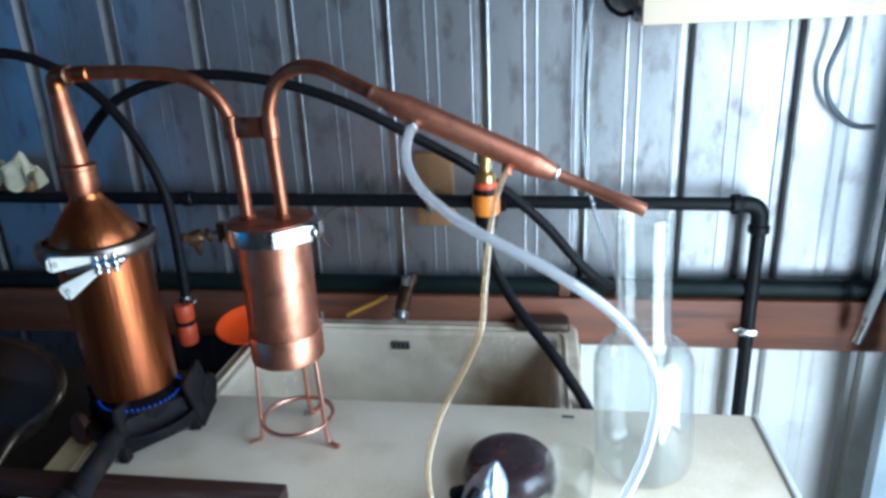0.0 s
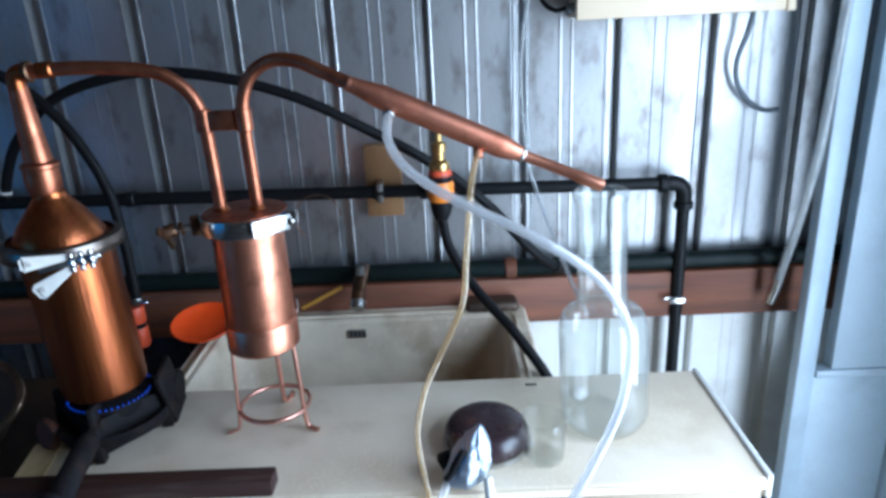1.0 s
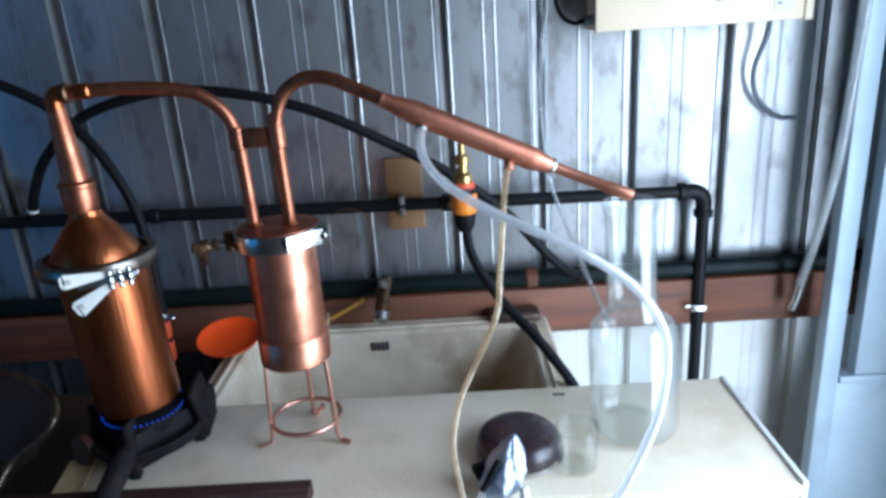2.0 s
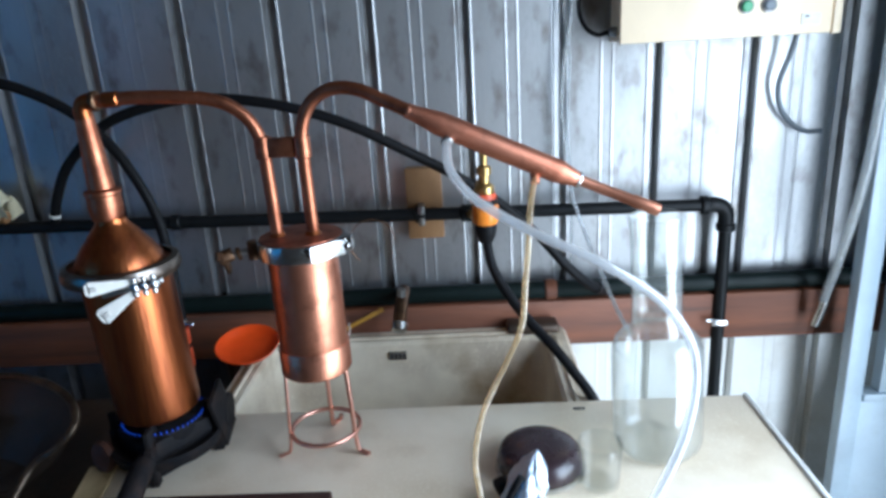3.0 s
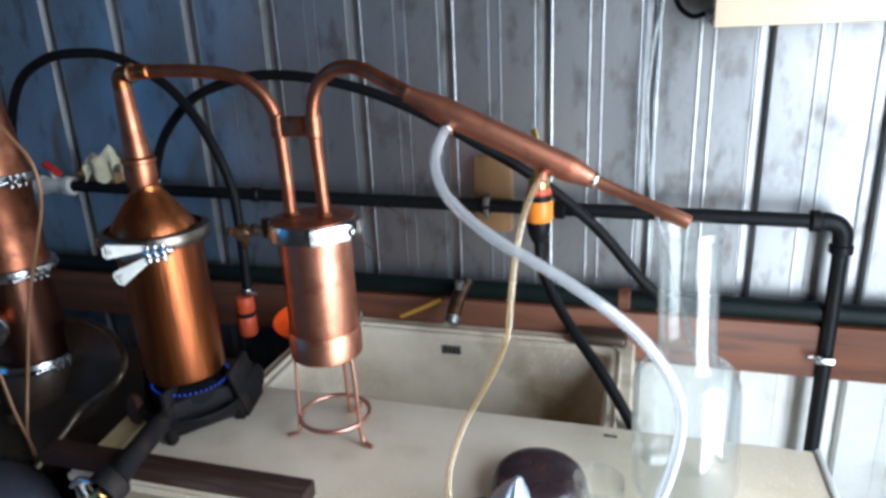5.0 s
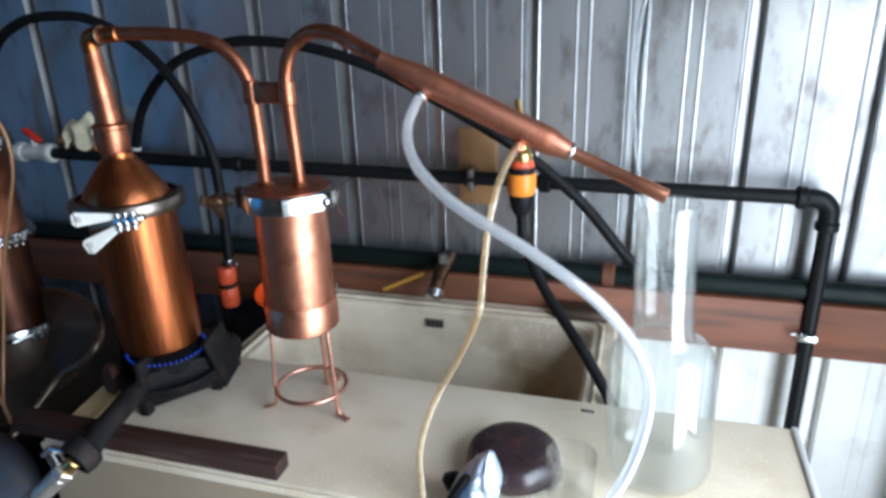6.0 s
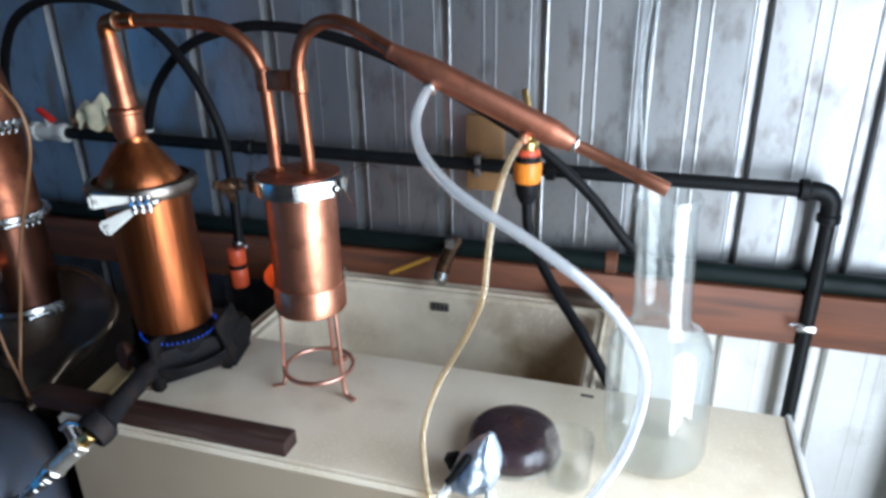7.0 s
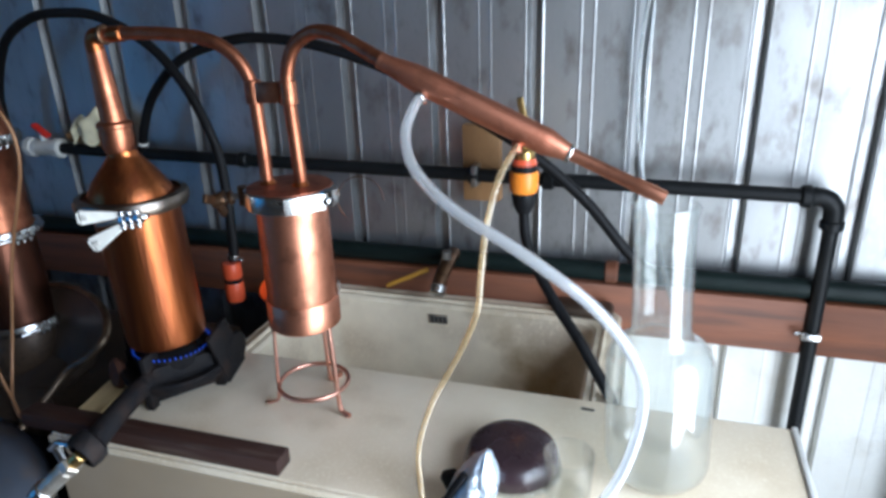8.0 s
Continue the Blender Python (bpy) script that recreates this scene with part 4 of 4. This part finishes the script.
part("wing_lever", wing((-0.546, WY, 1.1940), (-0.588, WY - 0.022, 1.1670), 0.003, 0.0105), WING, ring, "pale flared clamp lever")
part("lever_mark", move(box(-0.0038, 0.0038, -0.0006, 0.0006, -0.0026, 0.0026, 0.0004, 1), Matrix.Translation((-0.5885, WY - 0.0235, 1.2045)) @ Matrix.Rotation(radians(20), 4, "Z")), MARK, ring)
part("lever_mark", move(box(-0.0038, 0.0038, -0.0006, 0.0006, -0.0026, 0.0026, 0.0004, 1), Matrix.Translation((-0.580, WY - 0.0215, 1.171)) @ Matrix.Rotation(radians(20), 4, "Z") @ Matrix.Rotation(radians(-26), 4, "Y")), MARK, ring)
part("clamp_screw", rod((-0.588, WY - 0.006, 1.1895), (-0.552, WY - 0.004, 1.197), 0.0034, 12), DULL_STEEL, ring)
for x, z in ((-0.548, 1.198), (-0.536, 1.200), (-0.524, 1.2025)):
    part("nut", rod((x - 0.004, WY - 0.001, z - 0.001), (x + 0.004, WY - 0.001, z + 0.001), 0.0075, 8), STEEL, ring)
    for dz in (-0.0085, 0.0085):
        part("knuckle", lathe([(0, -0.004), (0.003, -0.003), (0.004, 0), (0.003, 0.003), (0, 0.004)], (x, WY - 0.004, z + dz), 10), STEEL, ring)
part("pin", rod((-0.553, WY, 1.1975), (-0.517, WY + 0.006, 1.204), 0.0042, 12), STEEL, ring)

# ---- gas burner ----
BX, BY = -0.594, 0.802
burner = thing("gas_burner", (BX, BY, TZ), "black cast-iron gas burner with small blue flames on the worktop", "gas burner")
part("pan", lathe([(0, 0.915), (0.058, 0.915), (0.074, 0.925), (0.077, 0.938), (0.074, 0.941), (0.060, 0.932), (0.035, 0.930), (0, 0.930)], (BX, BY, 0), 40), IRON, burner)
part("burner_head", lathe([(0, 0.929), (0.030, 0.929), (0.045, 0.940), (0.051, 0.955), (0.051, 0.966), (0.046, 0.969), (0.020, 0.971), (0, 0.971)], (BX, BY, 0), 40), IRON, burner)
fl = part("flame_ring", lathe([(0.0515, 0.964), (0.0535, 0.963), (0.0545, 0.966), (0.0525, 0.969)], (BX, BY, 0), 40), IRON, burner)
for i in range(46):
    a = 2 * math.pi * i / 46
    d = Vector((math.cos(a), math.sin(a), 0))
    part("flame", rod(Vector((BX, BY, 0.9690)) + d * 0.0535, Vector((BX, BY, 0.9735)) + d * 0.0562, 0.0014, 6, None, 0.0006), flame_m, fl)
corners = []
for a in (-84, 12, 100, 190):
    q = Matrix.Translation((BX, BY, 0)) @ Matrix.Rotation(radians(a), 4, "Z")
    leg_b = move(box(0.060, 0.076, -0.006, 0.006, TZ + 0.001, 0.958, 0.002), q)
    part("leg", leg_b, IRON, burner)
    part("pot_rest", move(box(0.040, 0.074, -0.004, 0.004, 0.956, 0.9835, 0.0015), q), IRON, burner)
    corners.append(q @ Vector((0.066, 0, 0)))
for p, q in zip(corners, corners[1:] + corners[:1]):
    d = q - p
    m_ = Matrix.Translation((p + q) / 2) @ Matrix.Rotation(math.atan2(d.y, d.x), 4, "Z")
    part("apron", rough_up(move(box(-d.length / 2 + 0.006, d.length / 2 - 0.006, -0.004, 0.003, 0.908, 0.962, 0.003), m_), 0.001, 50), IRON, burner)
part("side_shield", move(lathe([(0, -0.004), (0.025, -0.004), (0.027, 0), (0.025, 0.004), (0, 0.004)], (0, 0, 0), 28, None, (1, 0.1, 0)), Matrix.Translation((BX + 0.074, BY + 0.050, 0.945))), IRON, burner)
part("shield_post", move(box(-0.004, 0.004, -0.03, 0.02, -0.05, 0.045, 0.002), Matrix.Translation((BX + 0.074, BY + 0.03, 0.958)) @ Matrix.Rotation(radians(20), 4, "X")), IRON, burner)
part("gas_tube", tube([(BX + 0.005, BY - 0.03, 0.935), (-0.594, 0.73, 0.938), (-0.590, 0.69, 0.935), (-0.585, 0.645, 0.929), (-0.580, 0.618, 0.924)], 0.0150, 18, 5), IRON, burner)
part("mixer_flange", lathe([(0, 0), (0.018, 0), (0.0235, 0.004), (0.0250, 0.014), (0.0235, 0.026), (0.0205, 0.027), (0.019, 0.018), (0, 0.018)], (-0.582, 0.626, 0.926), 28, None, (-0.25, -1, -0.35)), IRON, burner)
part("damper_knob", lathe([(0, -0.006), (0.020, -0.006), (0.024, 0), (0.020, 0.006), (0, 0.006)], (-0.672, 0.765, 0.928), 24, None, (-0.5, -1, 0.2)), RUST, burner, "rusty round damper knob")

gv = thing("gas_valve", (-0.62, 0.59, 0.9), "chrome gas valve with brass fittings on the burner's tube", "gas valve")
g0, g1 = Vector((-0.588, 0.602, 0.917)), Vector((-0.715, 0.560, 0.797))
gd = (g1 - g0).normalized()
part("stem", rod(g0 - gd * 0.004, g0 + gd * 0.022, 0.009, 16), BRASS, gv)
part("hex_nut", rod(g0 + gd * 0.014, g0 + gd * 0.028, 0.0140, 6), PALE_METAL, gv)
part("body", rod(g0 + gd * 0.026, g0 + gd * 0.075, 0.0122, 18), PALE_METAL, gv, "scuffed chrome valve body")
part("collar", rod(g0 + gd * 0.072, g0 + gd * 0.088, 0.0150, 18), STEEL, gv)
part("ring", rod(g0 + gd * 0.089, g0 + gd * 0.098, 0.0128, 18), STEEL, gv)
part("hex_nut", rod(g0 + gd * 0.099, g0 + gd * 0.118, 0.0108, 6), STEEL, gv)
part("hose_tail", rod(g0 + gd * 0.118, g0 + gd * 0.15, 0.0085, 16), STEEL, gv)
part("tap_knob", rod(g0 + gd * 0.026 + Vector((0.0, 0, 0.008)), g0 + gd * 0.026 + Vector((-0.014, 0.004, 0.026)), 0.007, 12), STEEL, gv)
part("tap_handle", tube([g0 + Vector((-0.012, 0, 0.014)), g0 + Vector((-0.035, 0.002, 0.012)), g0 + Vector((-0.052, 0.004, -0.002))], 0.0042, 10, 4), STEEL, gv)
hose("gas_hose", [tuple(g0 + gd * 0.145), tuple(g0 + gd * 0.2), (-0.728, 0.47, 0.70), (-0.735, 0.42, 0.55), (-0.76, 0.40, 0.3), (-0.80, 0.39, 0.02)], 0.0085, RUBBER, "black gas hose leading down from the valve", "gas hose")

# ---- dark stove side ----
stove = thing("stove_bench", (-1.2, 0.85, 0.0), "sooty dark steel stove bench beside the worktop", "stove")
part("top", box(-1.75, -0.705, 0.74, 1.12, 0.80, 0.822, 0.003), DARK_STEEL, stove)
part("body", box(-1.73, -0.715, 0.76, 1.10, 0.05, 0.799, 0.004), IRON, stove)
for x in (-1.68, -0.82):
    part("foot", box(x - 0.03, x + 0.03, 0.78, 1.06, 0, 0.05, 0.003), IRON, stove)


drum = thing("gas_cylinder", (-0.872, 0.583, 0.0), "dark blue painted steel gas cylinder beside the stove", "gas cylinder")
part("body", lathe([(0, 0.03), (0.12, 0.03), (0.145, 0.05), (0.148, 0.08), (0.148, 0.78), (0.145, 0.81), (0.132, 0.84), (0.10, 0.862), (0.05, 0.872), (0, 0.874)], (-0.872, 0.583, 0), 56), BLUE_PAINT, drum)
part("foot_ring", lathe([(0.115, 0.0), (0.125, 0.0), (0.127, 0.04), (0.117, 0.04), (0.115, 0.0)], (-0.872, 0.583, 0), 48), BLUE_PAINT, drum)
part("weld_band", lathe([(0.1475, 0.44), (0.1495, 0.445), (0.1495, 0.455), (0.1475, 0.46), (0.146, 0.45), (0.1475, 0.44)], (-0.872, 0.583, 0), 56), BLUE_PAINT, drum)
part("valve_boss", lathe([(0, 0.87), (0.02, 0.87), (0.02, 0.885), (0.014, 0.89), (0, 0.89)], (-0.872, 0.583, 0), 20), BRASS, drum)
pan = thing("dark_pan", (-0.79, 0.79, 0.822), "large soot-browned round steel pan with a worn rim", "pan")
rim_pts = spline([(-1.12, 0.87, 0.92), (-1.02, 0.905, 0.955), (-0.94, 0.915, 0.98), (-0.87, 0.90, 0.99), (-0.80, 0.872, 0.988), (-0.752, 0.842, 0.974), (-0.734, 0.812, 0.953), (-0.755, 0.792, 0.927), (-0.790, 0.78, 0.905), (-0.806, 0.74, 0.872), (-0.818, 0.70, 0.845)], 5)
tray_b = bmesh.new()
centre = Vector((-0.95, 0.80, 0.838))
loops = []
for k in (1.0, 0.96, 0.85, 0.6, 0.0):
    row = []
    for p in rim_pts:
        q = centre + (p - centre) * k
        q.z = 0.838 + (p.z - 0.838) * (k ** 3.2 if k < 1 else 1.0)
        row.append(q)
    loops.append(row)
for off in (0.0, -0.003):
    grid = [[tray_b.verts.new(q + Vector((0, 0, off))) for q in row] for row in loops]
    for a, c in zip(grid, grid[1:]):
        for i in range(len(rim_pts) - 1):
            tray_b.faces.new((a[i], a[i + 1], c[i + 1], c[i]))
part("bowl", tray_b, PAN_BROWN, pan)
part("rolled_rim", tube(rim_pts, 0.0065, 10, 0), WORN_RIM, pan, "rolled rim rubbed to a dull shine")
for x, y in ((-1.0, 0.82), (-0.86, 0.78), (-0.92, 0.87)):
    part("foot", rod((x, y, 0.8222), (x, y, 0.840), 0.012, 12), DARK_STEEL, pan)

# ---- second still ----
QX, QY = -0.985, 0.88
s2 = thing("column_still", (QX, QY, 0.84), "tall copper still in clamped sections standing in the dark pan", "pot still")
part("firebox", lathe([(0, 0.842), (0.062, 0.842), (0.064, 0.847), (0.064, 0.92), (0.060, 0.926), (0, 0.926)], (QX, QY, 0), 48), DARK_STEEL, s2, "soot-black lower vessel")
part("lower_section", lathe([(0, 0.93), (0.056, 0.93), (0.054, 0.945), (0.0525, 1.085), (0.060, 1.091), (0, 1.092)], (QX, QY, 0), 56), SHADED_COPPER, s2)
part("middle_section", lathe([(0, 1.096), (0.060, 1.096), (0.056, 1.108), (0.056, 1.238), (0.062, 1.246), (0.062, 1.249), (0, 1.25)], (QX, QY, 0), 56), BROWN_COPPER, s2)
part("upper_section", lathe([(0, 1.252), (0.062, 1.252), (0.061, 1.26), (0.056, 1.275), (0.052, 1.31), (0.044, 1.36), (0.038, 1.41), (0.045, 1.416), (0, 1.418)], (QX, QY, 0), 56), BROWN_COPPER, s2)
part("top_cap", lathe([(0, 1.42), (0.045, 1.42), (0.034, 1.432), (0.03, 1.48), (0.026, 1.54), (0, 1.542)], (QX, QY, 0), 48), BROWN_COPPER, s2)


def clamp_ring(z, r, parent, side=0.0):
    rg = part("clamp_ring", lathe([(r - 0.008, z - 0.009), (r, z - 0.008), (r + 0.003, z), (r, z + 0.008), (r - 0.008, z + 0.009), (r - 0.009, z), (r - 0.008, z - 0.009)], (QX, QY, 0), 56), STEEL, parent, "bright steel clamp ring")
    for k in (-0.011, 0.0, 0.011):
        a = radians(-12 + side)
        d, e = Vector((math.cos(a), math.sin(a), 0)), Vector((-math.sin(a), math.cos(a), 0))
        p = Vector((QX, QY, z)) + d * (r + 0.008) + e * k
        part("nut", rod(p - e * 0.004, p + e * 0.004, 0.0068, 8), STEEL, rg)
        for dz in (-0.008, 0.008):
            part("knuckle", lathe([(0, -0.0035), (0.0028, -0.0025), (0.0036, 0), (0.0028, 0.0025), (0, 0.0035)], p + Vector((0, 0, dz)), 10), STEEL, rg)
    a = radians(-44 + side)
    p0 = Vector((QX, QY, z - 0.003)) + Vector((math.cos(a), math.sin(a), 0)) * (r + 0.010)
    part("bolt", rod(p0, Vector((QX, QY, z)) + Vector((math.cos(radians(-14 + side)), math.sin(radians(-14 + side)), 0)) * (r + 0.008), 0.004, 10), STEEL, rg)


for z, r in ((0.928, 0.070), (1.094, 0.067), (1.251, 0.070), (1.419, 0.053)):
    clamp_ring(z, r, s2)
part("side_branch", rod((QX - 0.01, QY - 0.04, 1.02), (QX + 0.028, QY - 0.092, 1.02), 0.022, 28), AGED_COPPER, s2, "short copper side branch")
part("branch_clamp", rod((QX + 0.027, QY - 0.090, 1.02), (QX + 0.033, QY - 0.099, 1.02), 0.029, 28), STEEL, s2)
CAPILLARY = material("brown_capillary_tube", (0.3, 0.15, 0.07), 0.35, 0.2, 0.2, 40, 0.05, 200)
hose("capillary_tube", [(-0.93, 0.80, 1.425), (-0.87, 0.80, 1.375), (-0.826, 0.80, 1.329), (-0.803, 0.80, 1.301), (-0.795, 0.80, 1.268), (-0.802, 0.80, 1.226), (-0.826, 0.80, 1.172), (-0.853, 0.80, 1.115), (-0.872, 0.795, 1.055), (-0.885, 0.785, 0.98), (-0.885, 0.765, 0.915), (-0.865, 0.735, 0.872), (-0.835, 0.715, 0.856)], 0.0026, CAPILLARY, "thin brown capillary tube hanging beside the second still", "tube", 0.0, 10, "thin brown tubes")
hose("capillary_tube", [(-0.93, 0.76, 1.00), (-0.905, 0.75, 0.95), (-0.885, 0.74, 0.91), (-0.86, 0.73, 0.875), (-0.83, 0.715, 0.852)], 0.0026, CAPILLARY, "second thin brown tube hanging over the dark pan", "tube", 0.0, 10, "thin brown tubes")

# ---- glass bottle ----
GX, GY = 0.1085, 0.784
LEAN = Matrix.Translation((GX, GY, TZ + 0.0012)) @ Matrix.Rotation(radians(-2.6), 4, "Y") @ Matrix.Translation((-GX, -GY, -TZ))
w = 0.0024
outer = [(0.0, 0.9015), (0.044, 0.9015), (0.053, 0.904), (0.0575, 0.910), (0.0597, 0.918), (0.0600, 0.923), (0.0590, 0.927), (0.0600, 0.931), (0.0603, 0.98), (0.0600, 1.042), (0.0588, 1.054), (0.0555, 1.064), (0.050, 1.071), (0.043, 1.0752), (0.0375, 1.077), (0.0352, 1.080), (0.0352, 1.084), (0.0332, 1.088), (0.0325, 1.10), (0.0325, 1.20), (0.0332, 1.224)]
inner = [(max(r - w, 0), max(z, 0.906)) for r, z in outer[::-1]][:-1] + [(0.0, 0.907)]
bottle = thing("glass_bottle", (GX, GY, TZ), "clear glass bottle with a wide straight neck under the condenser", "bottle")
part("body", move(lathe(outer + inner, (GX, GY, 0), 64), LEAN), GLASS, bottle)
part("lip", move(lathe([(0.0309, 1.2243), (0.0333, 1.2243), (0.0352, 1.228), (0.0352, 1.2335), (0.0335, 1.2365), (0.0312, 1.2355), (0.0309, 1.2243)], (GX, GY, 0), 64), LEAN), GLASS, bottle, "rounded glass lip")

# ---- dark lid, tumbler, foil ----
DX, DY = -0.061, 0.745
jar = thing("jar_lid", (DX, DY, TZ), "dark brown round lid lying on the worktop", "lid")
part("cap", lathe([(0, 0.9035), (0.053, 0.9035), (0.0565, 0.906), (0.0577, 0.912), (0.0572, 0.920), (0.0545, 0.928), (0.049, 0.9335), (0.040, 0.937), (0.026, 0.9385), (0, 0.939)], (DX, DY, 0), 56), BROWN_LID, jar)
part("rim", lathe([(0, 0.9003), (0.0595, 0.9003), (0.0607, 0.9015), (0.0607, 0.904), (0.0595, 0.9055), (0, 0.9055)], (DX, DY, 0), 56), GLASS, jar, "clear plastic skirt")
tm = [(0, 0.9005), (0.024, 0.9005), (0.0262, 0.903), (0.0285, 0.955), (0.0288, 0.962), (0.0272, 0.9622), (0.0268, 0.955), (0.0245, 0.907), (0, 0.906)]
solid("tumbler", lathe(tm, (0.012, 0.708, 0), 40), THIN_GLASS, (0.012, 0.708, TZ), "small clear glass tumbler beside the dark lid", "glass")

foil = thing("foil_nozzle", (-0.085, 0.662, TZ), "crumpled silver foil wrapped round a small nozzle on the worktop", "foil wrap")
fb = lathe([(0, 0.0), (0.021, 0.0), (0.0255, 0.004), (0.0275, 0.010), (0.0280, 0.017), (0.0275, 0.024), (0.0262, 0.031), (0.0240, 0.038), (0.0212, 0.045), (0.0178, 0.052), (0.0138, 0.059), (0.0094, 0.066), (0.0045, 0.072), (0, 0.0765)], segs=60)
for v in fb.verts:
    ang = math.atan2(v.co.y, v.co.x)
    fold = noise.noise(v.co * 40 + Vector((5, 2, 1)))
    pleat = abs((ang * 9 / (2 * math.pi) + v.co.z * 12 + 0.5 * fold) % 1 - 0.5) - 0.25
    crease = noise.noise(v.co * 95 + Vector((3, 1, 7)))
    v.co += Vector((v.co.x, v.co.y, 0)) * (0.26 * pleat + 0.10 * crease + 0.06 * fold) + Vector((-(0.0765 - v.co.z) * 0.30, 0, 0.003 * crease))
bmesh.ops.triangulate(fb, faces=fb.faces[:])
move(fb, Matrix.Translation((-0.073, 0.662, 0.905)) @ Matrix.Rotation(radians(-6), 4, "X"))
part("wrap", fb, FOIL, foil, smooth=False)
part("black_grip", rough_up(tube([(-0.092, 0.652, 0.956), (-0.101, 0.646, 0.945), (-0.110, 0.643, 0.932), (-0.116, 0.640, 0.922)], 0.0045, 10, 4), 0.002, 60), RUBBER, foil, "black plastic strap")
part("black_knob", rough_up(move(box(-0.009, 0.009, -0.008, 0.008, -0.011, 0.011, 0.004, 3), Matrix.Translation((-0.116, 0.668, 0.930)) @ Matrix.Rotation(radians(-25), 4, "Y")), 0.002, 50), RUBBER, foil)
part("white_tube", tube([(-0.108, 0.66, 0.918), (-0.120, 0.635, 0.908), (-0.132, 0.605, 0.886), (-0.142, 0.58, 0.845), (-0.145, 0.565, 0.78)], 0.0055, 14, 6), TUBE_WHITE, foil, "pale bluish plastic tube")
part("red_ring", rod((-0.101, 0.654, 0.905), (-0.097, 0.653, 0.906), 0.0045, 14), RED, foil)
part("cream_stub", rod((-0.066, 0.640, 0.925), (-0.064, 0.628, 0.900), 0.0058, 14), WHITE_PLASTIC, foil)
